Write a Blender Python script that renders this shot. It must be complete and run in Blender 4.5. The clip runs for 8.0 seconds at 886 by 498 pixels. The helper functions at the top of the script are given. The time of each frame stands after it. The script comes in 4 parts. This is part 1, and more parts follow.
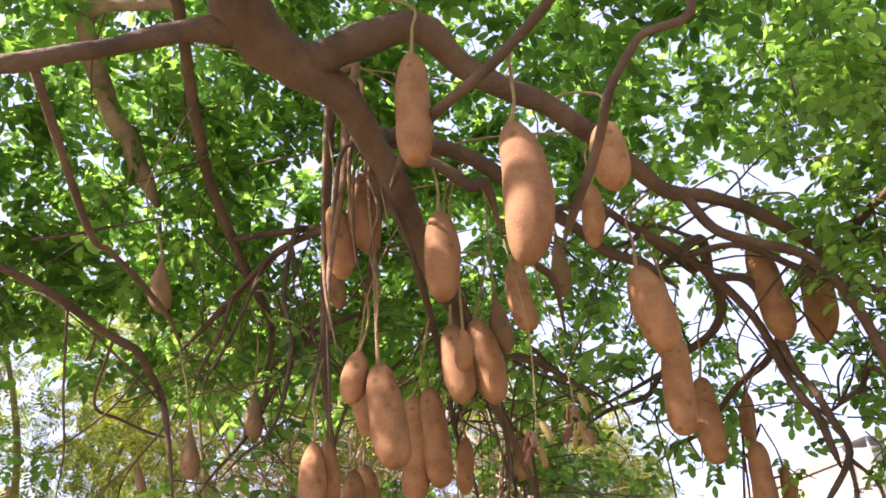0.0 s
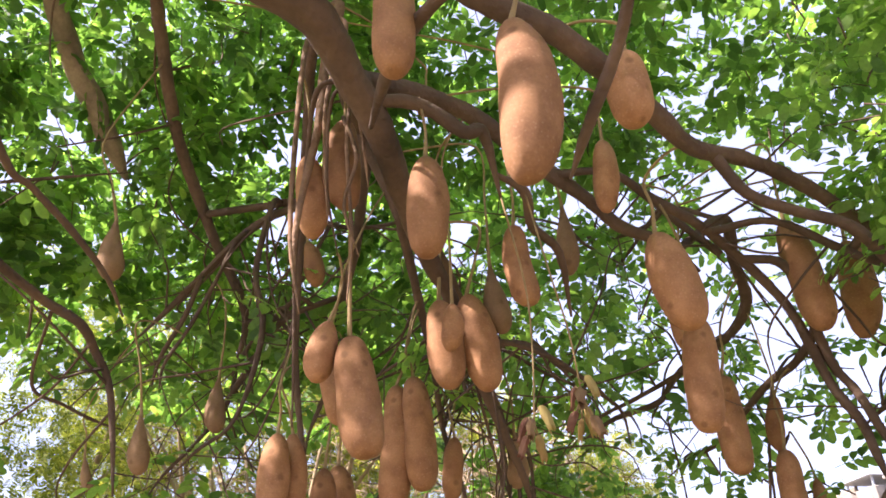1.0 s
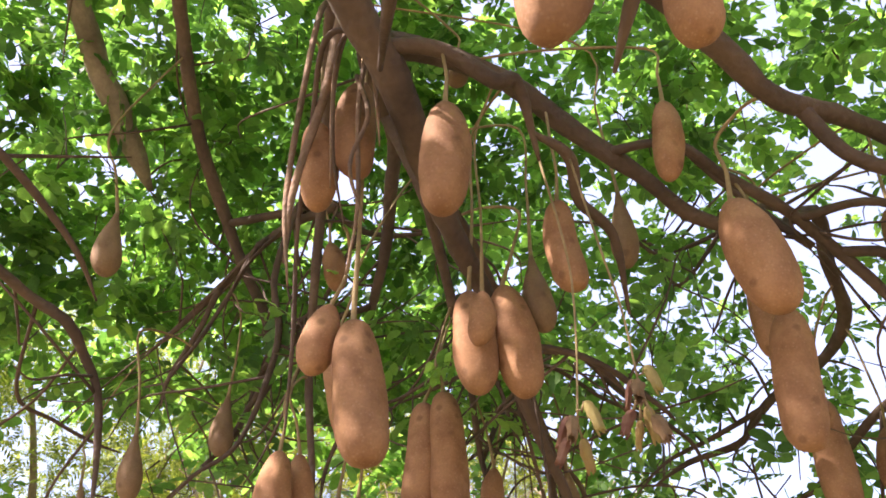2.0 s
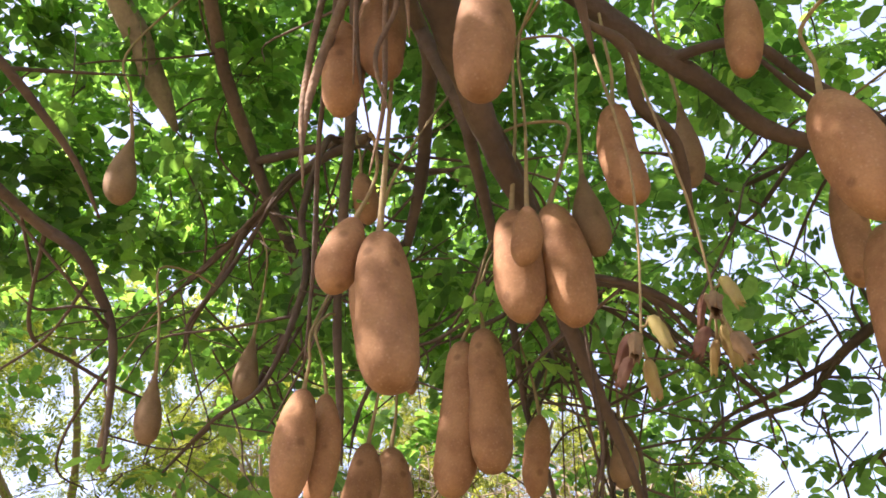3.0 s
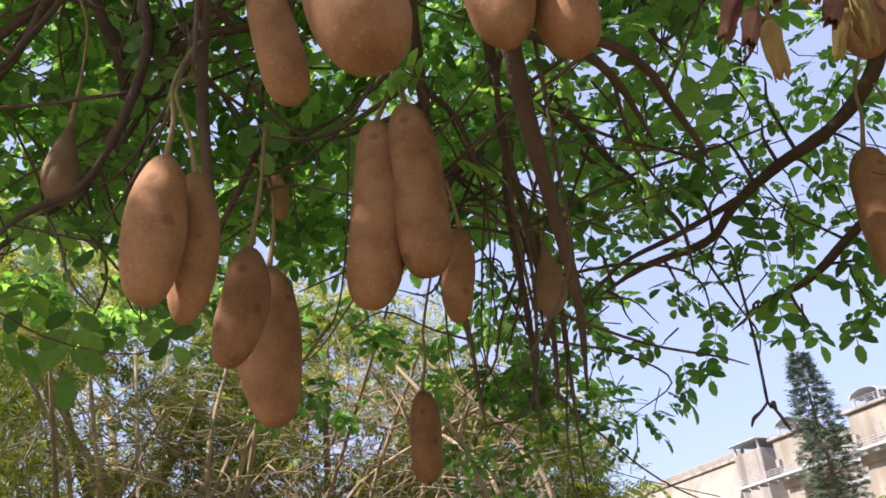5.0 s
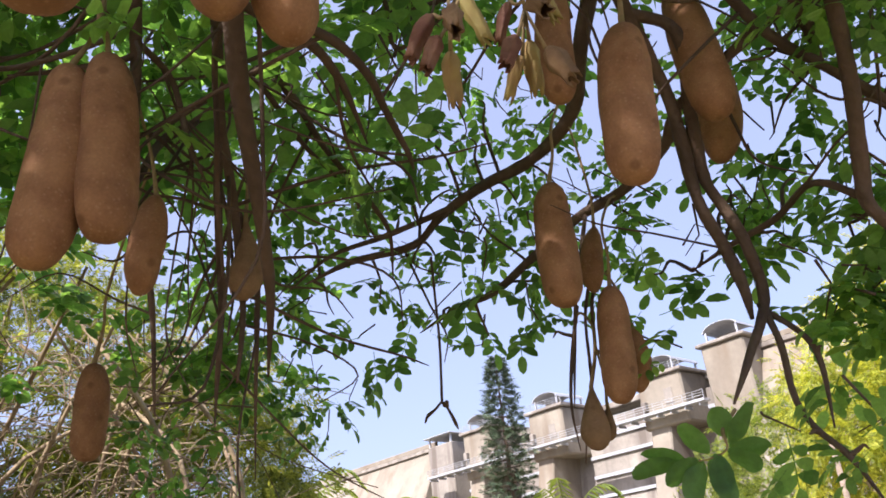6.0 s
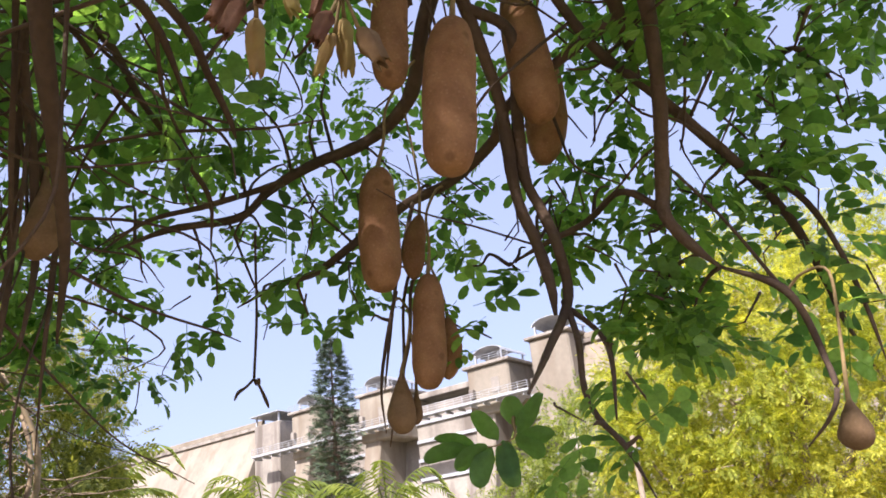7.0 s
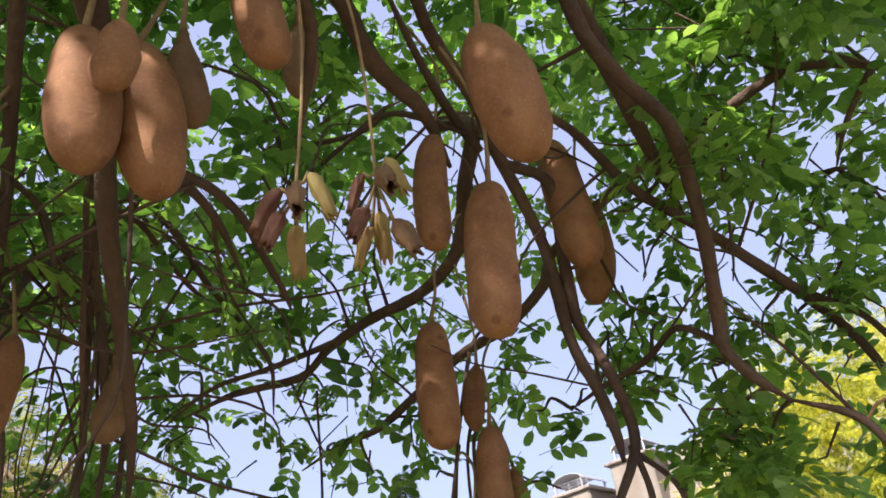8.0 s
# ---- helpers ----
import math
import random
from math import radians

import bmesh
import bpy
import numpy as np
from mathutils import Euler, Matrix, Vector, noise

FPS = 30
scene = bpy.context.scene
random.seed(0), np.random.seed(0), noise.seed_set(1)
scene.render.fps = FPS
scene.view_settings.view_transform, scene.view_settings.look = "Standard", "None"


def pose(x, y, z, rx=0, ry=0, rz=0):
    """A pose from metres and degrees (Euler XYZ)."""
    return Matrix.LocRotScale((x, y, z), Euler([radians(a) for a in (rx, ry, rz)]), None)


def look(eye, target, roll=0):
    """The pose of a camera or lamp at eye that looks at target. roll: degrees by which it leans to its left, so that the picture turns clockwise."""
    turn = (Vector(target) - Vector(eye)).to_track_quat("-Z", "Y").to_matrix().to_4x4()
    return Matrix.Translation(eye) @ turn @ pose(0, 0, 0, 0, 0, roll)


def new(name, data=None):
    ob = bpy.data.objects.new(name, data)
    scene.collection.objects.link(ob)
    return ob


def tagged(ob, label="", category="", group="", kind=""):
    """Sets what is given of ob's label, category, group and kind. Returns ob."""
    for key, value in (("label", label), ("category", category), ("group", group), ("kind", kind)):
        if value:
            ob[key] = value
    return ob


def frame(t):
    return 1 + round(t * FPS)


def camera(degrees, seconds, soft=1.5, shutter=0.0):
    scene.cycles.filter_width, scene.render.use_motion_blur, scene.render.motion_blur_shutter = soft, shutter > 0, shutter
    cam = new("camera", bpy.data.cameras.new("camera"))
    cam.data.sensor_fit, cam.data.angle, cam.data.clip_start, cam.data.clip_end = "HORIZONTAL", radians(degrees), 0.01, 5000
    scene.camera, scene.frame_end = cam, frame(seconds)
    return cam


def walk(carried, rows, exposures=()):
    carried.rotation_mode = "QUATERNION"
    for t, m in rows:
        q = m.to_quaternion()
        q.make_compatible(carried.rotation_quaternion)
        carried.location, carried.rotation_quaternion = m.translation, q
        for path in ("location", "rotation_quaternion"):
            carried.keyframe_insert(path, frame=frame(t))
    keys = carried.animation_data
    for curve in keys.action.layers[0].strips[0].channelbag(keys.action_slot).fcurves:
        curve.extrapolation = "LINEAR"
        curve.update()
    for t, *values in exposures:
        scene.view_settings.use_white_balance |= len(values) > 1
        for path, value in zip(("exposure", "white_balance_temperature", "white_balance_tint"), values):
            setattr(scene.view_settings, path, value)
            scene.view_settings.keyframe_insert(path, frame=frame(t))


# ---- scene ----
SOFT = 1.7
EXPOSURES = [(0.0, 1.92, 6400, 29), (2.5, 2.00, 6250, 24), (4.2, 1.66, 6200, 21), (5.3, 1.17, 6000, 20), (8.0, 1.22, 6150, 22)]
cam = camera(59.5, 8.0, soft=SOFT)
PATH = [
    (0, 0.0000, 0.0000, 1.6000, 118.98, 4.27, 6.88),
    (0.5, 0.0244, 0.2484, 1.6340, 119.69, 4.05, 6.44),
    (1, 0.0024, 0.5287, 1.6088, 120.82, 2.77, 6.38),
    (1.2, -0.0036, 0.6504, 1.6103, 122.07, 2.12, 6.38),
    (2.3, 0.0774, 1.2046, 1.6026, 126.30, -0.98, 12.39),
    (2.5, 0.0735, 1.2457, 1.6320, 125.52, -1.48, 13.15),
    (3, 0.0104, 1.4305, 1.6208, 124.15, -1.76, 13.15),
    (3.5, -0.1721, 1.6427, 1.6092, 124.80, 0.79, 12.29),
    (4, -0.2193, 1.8489, 1.5831, 121.73, 2.23, 13.41),
    (4.2, -0.2761, 1.9425, 1.5386, 121.09, 2.49, 12.49),
    (5.3, -0.4477, 2.1261, 1.6038, 117.15, 4.80, -6.01),
    (5.5, -0.4172, 2.1222, 1.5957, 116.84, 5.07, -9.62),
    (6, -0.3413, 2.0920, 1.5909, 115.03, 5.61, -21.52),
    (6.5, -0.2958, 2.0622, 1.5833, 113.12, 6.47, -28.66),
    (7, -0.2704, 2.0618, 1.5839, 112.51, 5.88, -33.96),
    (7.5, -0.2671, 2.0372, 1.6094, 116.62, 5.88, -32.82),
    (8, -0.2655, 1.9891, 1.6414, 122.70, 7.84, -27.68),
]
walk(cam, [(t, pose(x, y, z, rx, ry, rz)) for t, x, y, z, rx, ry, rz in PATH], exposures=EXPOSURES)

# ---- world and sun ----
SUN_FROM = Vector((-0.62, -0.30, 0.72)).normalized()
world = bpy.data.worlds.new("world")
scene.world = world
world.use_nodes = True
wn = world.node_tree
sky = wn.nodes.new("ShaderNodeTexSky")
sky.sky_type, sky.sun_disc = "NISHITA", False
sky.sun_elevation = math.asin(SUN_FROM.z)
sky.sun_rotation = math.atan2(SUN_FROM.x, SUN_FROM.y)
sky.air_density, sky.dust_density, sky.ozone_density = 1.0, 3.0, 1.5
haze = wn.nodes.new("ShaderNodeMix")  # thin even morning haze over the blue
haze.data_type = "RGBA"
haze.inputs[0].default_value = 0.62
haze.inputs[7].default_value = (1.95, 2.1, 2.75, 1)
wn.links.new(sky.outputs[0], haze.inputs[6])
wn.links.new(haze.outputs[2], wn.nodes["Background"].inputs[0])
wn.nodes["Background"].inputs[1].default_value = 0.15
sun = new("sun", bpy.data.lights.new("sun", "SUN"))
sun.data.energy, sun.data.angle, sun.data.color = 5.0, radians(0.6), (1.0, 0.93, 0.80)
sun.matrix_world = look(SUN_FROM * 50, (0, 0, 0))


# ---- materials ----
def material(name, base, rough=0.8, spread=0.25, scale=8.0, bump=0.3, second=None, translucent=0.0, metal=0.0, island=0.0, through_col=None, fine=60.0, spec=0.3):
    """A surface with coarse and fine variation of its colour, a bump, and for leaves some light passing through."""
    m = bpy.data.materials.new(name)
    m.use_nodes = True
    n, l = m.node_tree.nodes, m.node_tree.links
    bsdf, out = n["Principled BSDF"], n["Material Output"]
    co = n.new("ShaderNodeTexCoord")
    big = n.new("ShaderNodeTexNoise")
    big.inputs["Scale"].default_value, big.inputs["Detail"].default_value = scale, 5
    small = n.new("ShaderNodeTexNoise")
    small.inputs["Scale"].default_value, small.inputs["Detail"].default_value = fine, 3
    for tex in (big, small):
        l.new(co.outputs["Object"], tex.inputs["Vector"])
    mix = n.new("ShaderNodeMix")
    mix.data_type = "RGBA"
    mix.inputs[6].default_value = (*base, 1)
    mix.inputs[7].default_value = (*(second or [c * 0.5 for c in base]), 1)
    ramp = n.new("ShaderNodeMapRange")
    ramp.inputs[1].default_value, ramp.inputs[2].default_value = 0.35, 0.68
    l.new(big.outputs[0], ramp.inputs[0])
    l.new(ramp.outputs[0], mix.inputs[0])
    hsv = n.new("ShaderNodeHueSaturation")
    l.new(mix.outputs[2], hsv.inputs["Color"])
    val = n.new("ShaderNodeMapRange")
    val.inputs[3].default_value, val.inputs[4].default_value = 1 - spread, 1 + spread
    l.new(small.outputs[0], val.inputs[0])
    if island:
        geo = n.new("ShaderNodeNewGeometry")
        isl = n.new("ShaderNodeMapRange")
        isl.inputs[3].default_value, isl.inputs[4].default_value = 1 - island, 1 + island
        l.new(geo.outputs["Random Per Island"], isl.inputs[0])
        mul = n.new("ShaderNodeMath")
        mul.operation = "MULTIPLY"
        l.new(isl.outputs[0], mul.inputs[0])
        l.new(val.outputs[0], mul.inputs[1])
        l.new(mul.outputs[0], hsv.inputs["Value"])
        hue = n.new("ShaderNodeMapRange")
        hue.inputs[3].default_value, hue.inputs[4].default_value = 0.5 + 0.035 * island, 0.5 - 0.05 * island
        l.new(geo.outputs["Random Per Island"], hue.inputs[0])
        l.new(hue.outputs[0], hsv.inputs["Hue"])
    else:
        l.new(val.outputs[0], hsv.inputs["Value"])
    l.new(hsv.outputs[0], bsdf.inputs["Base Color"])
    bsdf.inputs["Roughness"].default_value, bsdf.inputs["Metallic"].default_value = rough, metal
    bsdf.inputs["Specular IOR Level"].default_value = spec
    if bump:
        bm = n.new("ShaderNodeBump")
        bm.inputs["Strength"].default_value, bm.inputs["Distance"].default_value = bump, 0.01
        add = n.new("ShaderNodeMath")
        l.new(big.outputs[0], add.inputs[0])
        l.new(small.outputs[0], add.inputs[1])
        l.new(add.outputs[0], bm.inputs["Height"])
        l.new(bm.outputs[0], bsdf.inputs["Normal"])
    if translucent:
        tr = n.new("ShaderNodeBsdfTranslucent")
        tint = n.new("ShaderNodeMix")
        tint.data_type, tint.blend_type = "RGBA", "MULTIPLY"
        tint.inputs[0].default_value = 1.0
        tint.inputs[7].default_value = (*(through_col or (1, 1, 1)), 1)
        l.new(hsv.outputs[0], tint.inputs[6])
        l.new(tint.outputs[2], tr.inputs["Color"])
        ms = n.new("ShaderNodeMixShader")
        ms.inputs[0].default_value = translucent
        l.new(bsdf.outputs[0], ms.inputs[1])
        l.new(tr.outputs[0], ms.inputs[2])
        l.new(ms.outputs[0], out.inputs["Surface"])
    return m


BARK = material("bark", (0.125, 0.082, 0.057), 0.9, 0.35, 5, 0.9, (0.066, 0.045, 0.035), fine=40)
PALE_BARK = material("pale_bark", (0.30, 0.24, 0.18), 0.9, 0.3, 5, 0.8, (0.17, 0.13, 0.10), fine=45)
CORD_BARK = material("cord_bark", (0.23, 0.14, 0.085), 0.9, 0.35, 9, 0.8, (0.11, 0.07, 0.045), fine=60)


def skin(name, base, dark, speck):
    """Scurfy fruit skin: cloudy blotches, fine grain, scattered corky specks and a few scars."""
    m = material(name, base, 0.82, 0.22, 11, 0.10, dark, fine=140, spec=0.2)
    n, l = m.node_tree.nodes, m.node_tree.links
    bsdf = n["Principled BSDF"]
    info, co = n.new("ShaderNodeObjectInfo"), n.new("ShaderNodeTexCoord")
    col = bsdf.inputs["Base Color"].links[0].from_socket
    for scale, lo, hi, tint, amount in ((75, 0.12, 0.30, speck, 0.3), (13, 0.10, 0.22, [c * 0.55 for c in dark], 0.5)):
        vor = n.new("ShaderNodeTexVoronoi")
        vor.inputs["Scale"].default_value = scale
        l.new(co.outputs["Object"], vor.inputs["Vector"])
        ramp = n.new("ShaderNodeMapRange")
        ramp.inputs[1].default_value, ramp.inputs[2].default_value = lo, hi
        ramp.inputs[3].default_value, ramp.inputs[4].default_value = amount, 0.0
        l.new(vor.outputs["Distance"], ramp.inputs[0])
        mix = n.new("ShaderNodeMix")
        mix.data_type = "RGBA"
        mix.inputs[7].default_value = (*tint, 1)
        l.new(ramp.outputs[0], mix.inputs[0])
        l.new(col, mix.inputs[6])
        col = mix.outputs[2]
    each = n.new("ShaderNodeMapRange")
    each.inputs[3].default_value, each.inputs[4].default_value = 0.82, 1.12
    l.new(info.outputs["Random"], each.inputs[0])
    hsv = n.new("ShaderNodeHueSaturation")
    l.new(each.outputs[0], hsv.inputs["Value"])
    l.new(col, hsv.inputs["Color"])
    l.new(hsv.outputs[0], bsdf.inputs["Base Color"])
    return m


FRUIT = skin("fruit_skin", (0.310, 0.162, 0.080), (0.200, 0.097, 0.048), (0.41, 0.26, 0.155))
FRUIT_GREEN = skin("young_fruit_skin", (0.25, 0.155, 0.085), (0.18, 0.112, 0.062), (0.30, 0.20, 0.12))
STALK = material("stalk", (0.30, 0.21, 0.10), 0.85, 0.25, 12, 0.4, (0.19, 0.14, 0.07))
LEAF = material("leaf", (0.104, 0.185, 0.062), 0.48, 0.28, 3, 0.3, (0.066, 0.130, 0.054), 0.6, island=0.5, through_col=(2.6, 2.85, 1.0))
FAR_LEAF = material("far_leaf", (0.20, 0.25, 0.05), 0.6, 0.15, 0.6, 0, (0.15, 0.20, 0.045), 0.5, island=0.45, through_col=(1.6, 1.6, 0.8))
LIME_LEAF = material("lime_leaf", (0.36, 0.38, 0.06), 0.6, 0.15, 0.5, 0, (0.22, 0.28, 0.04), 0.5, island=0.4, through_col=(2.1, 1.9, 0.9))
CONIFER_LEAF = material("conifer_leaf", (0.085, 0.125, 0.065), 0.7, 0.2, 1.0, 0, (0.035, 0.06, 0.035), island=0.3)
DRY = material("dry_twig", (0.34, 0.26, 0.165), 0.9, 0.3, 3, 0.4, (0.20, 0.145, 0.095))
SHADE_LEAF = material("shade_leaf", (0.20, 0.23, 0.055), 0.6, 0.15, 0.6, 0, (0.13, 0.165, 0.045), 0.5, island=0.45, through_col=(1.9, 1.8, 0.8))
CALYX = material("dry_calyx", (0.42, 0.38, 0.11), 0.7, 0.2, 12, 0.3, (0.34, 0.22, 0.09), 0.25)
COROLLA = material("red_corolla", (0.22, 0.11, 0.065), 0.7, 0.25, 25, 0.4, (0.15, 0.06, 0.04), 0.2)
WITHERED = material("withered_petal", (0.30, 0.19, 0.10), 0.8, 0.25, 20, 0.4, (0.19, 0.11, 0.06), 0.25)
STONE = material("dam_render", (0.29, 0.262, 0.215), 0.9, 0.15, 0.12, 0.5, (0.21, 0.185, 0.15), fine=1.6)
GREY_STONE = material("dam_concrete", (0.31, 0.285, 0.25), 0.9, 0.2, 0.2, 0.5, (0.21, 0.19, 0.17), fine=2.0)
STEEL = material("painted_steel", (0.45, 0.47, 0.50), 0.5, 0.15, 1.0, 0.1, (0.36, 0.38, 0.42), metal=0.3)
GROUND = material("ground", (0.24, 0.175, 0.11), 0.95, 0.3, 0.5, 0.6, (0.12, 0.13, 0.05), fine=14)


def streaked(m, dark, across, amount):
    """Long vertical water stains on a wall."""
    n, l = m.node_tree.nodes, m.node_tree.links
    bsdf = n["Principled BSDF"]
    co, mp, tex, ramp, mix = (n.new("ShaderNode" + k) for k in ("TexCoord", "Mapping", "TexNoise", "MapRange", "Mix"))
    mp.inputs["Scale"].default_value = (across, across, 0.05)
    tex.inputs["Scale"].default_value, tex.inputs["Detail"].default_value = 1.0, 6
    ramp.inputs[1].default_value, ramp.inputs[2].default_value, ramp.inputs[4].default_value = 0.48, 0.66, amount
    mix.data_type = "RGBA"
    mix.inputs[7].default_value = (*dark, 1)
    l.new(co.outputs["Object"], mp.inputs["Vector"])
    l.new(mp.outputs[0], tex.inputs["Vector"])
    l.new(tex.outputs[0], ramp.inputs[0])
    l.new(ramp.outputs[0], mix.inputs[0])
    l.new(bsdf.inputs["Base Color"].links[0].from_socket, mix.inputs[6])
    l.new(mix.outputs[2], bsdf.inputs["Base Color"])


streaked(STONE, (0.17, 0.135, 0.10), 0.35, 0.75)
streaked(GREY_STONE, (0.13, 0.11, 0.095), 0.5, 0.8)


# ---- small builders ----
def mesh_object(name, verts, faces, mat, parent=None, label="", smooth=True):
    me = bpy.data.meshes.new(name)
    me.from_pydata(verts, [], faces)
    if smooth:
        me.shade_smooth()
    me.materials.append(mat)
    ob = new(name, me)
    ob.parent = parent
    return tagged(ob, label)


def part(name, bm, mat, parent, label=""):
    me = bpy.data.meshes.new(name)
    bm.to_mesh(me)
    bm.free()
    me.materials.append(mat)
    ob = new(name, me)
    ob.parent = parent
    return tagged(ob, label)


def thing(name, at, label, category, group="", kind=""):
    ob = new(name)
    ob.location = at
    ob.empty_display_size = 0.1
    return tagged(ob, label, category, group, kind)


def spline(pts, step=6):
    """Catmull-Rom through rows of x, y, z, r."""
    p = [np.array(q, float) for q in pts]
    p = [2 * p[0] - p[1]] + p + [2 * p[-1] - p[-2]]
    out = []
    for i in range(1, len(p) - 2):
        a, b, c, d = p[i - 1:i + 3]
        for k in range(step):
            t = k / step
            out.append(0.5 * (2 * b + (c - a) * t + (2 * a - 5 * b + 4 * c - d) * t * t + (3 * b - a - 3 * c + d) * t ** 3))
    out.append(p[-2])
    for q in out:
        q[3] = max(q[3], 0.0015)
    return out


def tube(rows, sides=10, rough=0.0, verts=None, faces=None):
    """A tapering tube along rows of x, y, z, r; rough: lumps in its radius."""
    verts, faces = ([], []) if verts is None else (verts, faces)
    base, n = len(verts), len(rows)
    up = Vector((0.31, 0.17, 0.93))
    for i, q in enumerate(rows):
        a, b = rows[max(i - 1, 0)], rows[min(i + 1, n - 1)]
        way = Vector(b[:3]) - Vector(a[:3])
        way = way.normalized() if way.length > 1e-6 else Vector((0, 0, 1))
        u = way.cross(up)
        u = u.normalized() if u.length > 0.05 else way.cross(Vector((1, 0, 0))).normalized()
        v = way.cross(u)
        c = Vector(q[:3])
        for k in range(sides):
            ang = 2 * math.pi * k / sides
            d = u * math.cos(ang) + v * math.sin(ang)
            r = q[3]
            if rough:
                r *= 1 + rough * noise.noise((c + d * q[3]) * 9) + 0.6 * rough * noise.noise((c + d * q[3]) * 31)
            verts.append(tuple(c + d * r))
    for i in range(n - 1):
        for k in range(sides):
            a, b = base + i * sides + k, base + i * sides + (k + 1) % sides
            faces.append((a, b, b + sides, a + sides))
    faces.append(tuple(base + k for k in reversed(range(sides))))
    faces.append(tuple(base + (n - 1) * sides + k for k in range(sides)))
    return verts, faces


def leaf_shape(pairs, length, leaflet, width, plain=False):
    """One feathered leaf along +y: opposite leaflets and one at the tip, each an oblong blade folded along its rib."""
    verts, faces = [], []

    def blade(base, way, size):
        way = way.normalized()
        side = way.cross(Vector((0, 0, 1))).normalized()
        down = Vector((0, 0, -1))
        i = len(verts)
        w, s = width * size / leaflet, size
        if plain:
            for along, across, sag in ((0, 0, 0), (0.5, 1.0, .04), (1, 0, .13), (0.5, -1.0, .04)):
                verts.append(base + way * along * s + side * across * w * 0.5 + down * sag * s)
            faces.append((i, i + 1, i + 2, i + 3))
            return
        for along, across, sag in ((0, 0, 0), (0.22, 0.70, .01), (0.22, -0.70, .01), (0.58, 1.0, .05), (0.58, -1.0, .05), (0.88, 0.72, .11), (0.88, -0.72, .11), (1, 0, .15)):
            verts.append(base + way * along * s + side * across * w * 0.5 + down * (sag * s - abs(across) * 0.22 * w))
        faces.extend([(i, i + 1, i + 2), (i + 1, i + 3, i + 4, i + 2), (i + 3, i + 5, i + 6, i + 4), (i + 5, i + 7, i + 6)])

    for k in range(pairs):
        y = length * (0.3 + 0.7 * k / pairs)
        size = leaflet * (0.75 + 0.25 * k / max(pairs - 1, 1))
        for s in (-1, 1):
            blade(Vector((0, y, -0.12 * y * y / length)), Vector((s, 0.55, -0.15)), size)
    blade(Vector((0, length, -0.12 * length)), Vector((0, 1, -0.3)), leaflet)
    i = len(verts)
    for y in (0, length * 0.5, length):
        for s in (-1, 1):
            verts.append(Vector((s * 0.0022, y, -0.12 * y * y / length)))
    faces.extend([(i, i + 1, i + 3, i + 2), (i + 2, i + 3, i + 5, i + 4)])
    return np.array([v[:] for v in verts]), faces


def foliage(name, shape, where, mat, parent, label="", rng=None):
    """Many leaves in one mesh: where holds rows of place, way of the leaf, and size."""
    v0, f0 = shape
    n, nv = len(where), len(v0)
    place = np.array([w[0] for w in where])
    way = np.array([w[1] for w in where])
    size = np.array([w[2] for w in where])
    way /= np.linalg.norm(way, axis=1)[:, None] + 1e-9
    ref = rng.normal(0, 0.45, (n, 3)) + np.array([0, 0, 1.0])
    x = np.cross(way, ref)
    x /= np.linalg.norm(x, axis=1)[:, None] + 1e-9
    z = np.cross(x, way)
    r = np.stack([x, way, z], axis=2)
    co = np.einsum("nij,vj->nvi", r, v0) * size[:, None, None] + place[:, None, :]
    me = bpy.data.meshes.new(name)
    loops = np.concatenate([np.array(f) for f in f0])
    starts = np.cumsum([0] + [len(f) for f in f0[:-1]])
    nl = len(loops)
    me.vertices.add(n * nv)
    me.vertices.foreach_set("co", co.astype(np.float32).ravel())
    me.loops.add(n * nl)
    me.loops.foreach_set("vertex_index", (loops[None] + (np.arange(n) * nv)[:, None]).astype(np.int32).ravel())
    me.polygons.add(n * len(f0))
    me.polygons.foreach_set("loop_start", (starts[None] + (np.arange(n) * nl)[:, None]).astype(np.int32).ravel())
    me.update(calc_edges=True)
    me.materials.append(mat)
    ob = new(name, me)
    ob.parent = parent
    return tagged(ob, label, kind="stuff")


# ---- ground, one sheet to the horizon ----
def build_ground():
    n, verts, faces = 60, [], []
    for i in range(n + 1):
        for j in range(n + 1):
            x, y = [math.copysign(abs(q) ** 3, q) * 1500 for q in (2 * i / n - 1, 2 * j / n - 1)]
            verts.append((x, y, 0.05 * noise.noise((x * 0.3, y * 0.3, 0)) if math.hypot(x, y) < 60 else 0))
    for i in range(n):
        for j in range(n):
            a = i * (n + 1) + j
            faces.append((a, a + n + 1, a + n + 2, a + 1))
    tagged(mesh_object("ground", verts, faces, GROUND), "bare brown earth with patches of dry grass", "ground", kind="structure")


build_ground()

# ---- the sausage tree ----
tree = thing("sausage_tree", (-2.8, -1.6, 0), "old sausage tree with drooping brown limbs and feathered green leaves", "tree")
tree_shift = -Vector(tree.location)
HUB = np.array((-1.0, 0.7, 5.0))
LIMB_ROWS, LIMB_NAMES = [], []
LEAFY = ("outer_branch", "long_branch", "high_branch", "far_twig", "arched_branch", "low_twig", "low_branch")


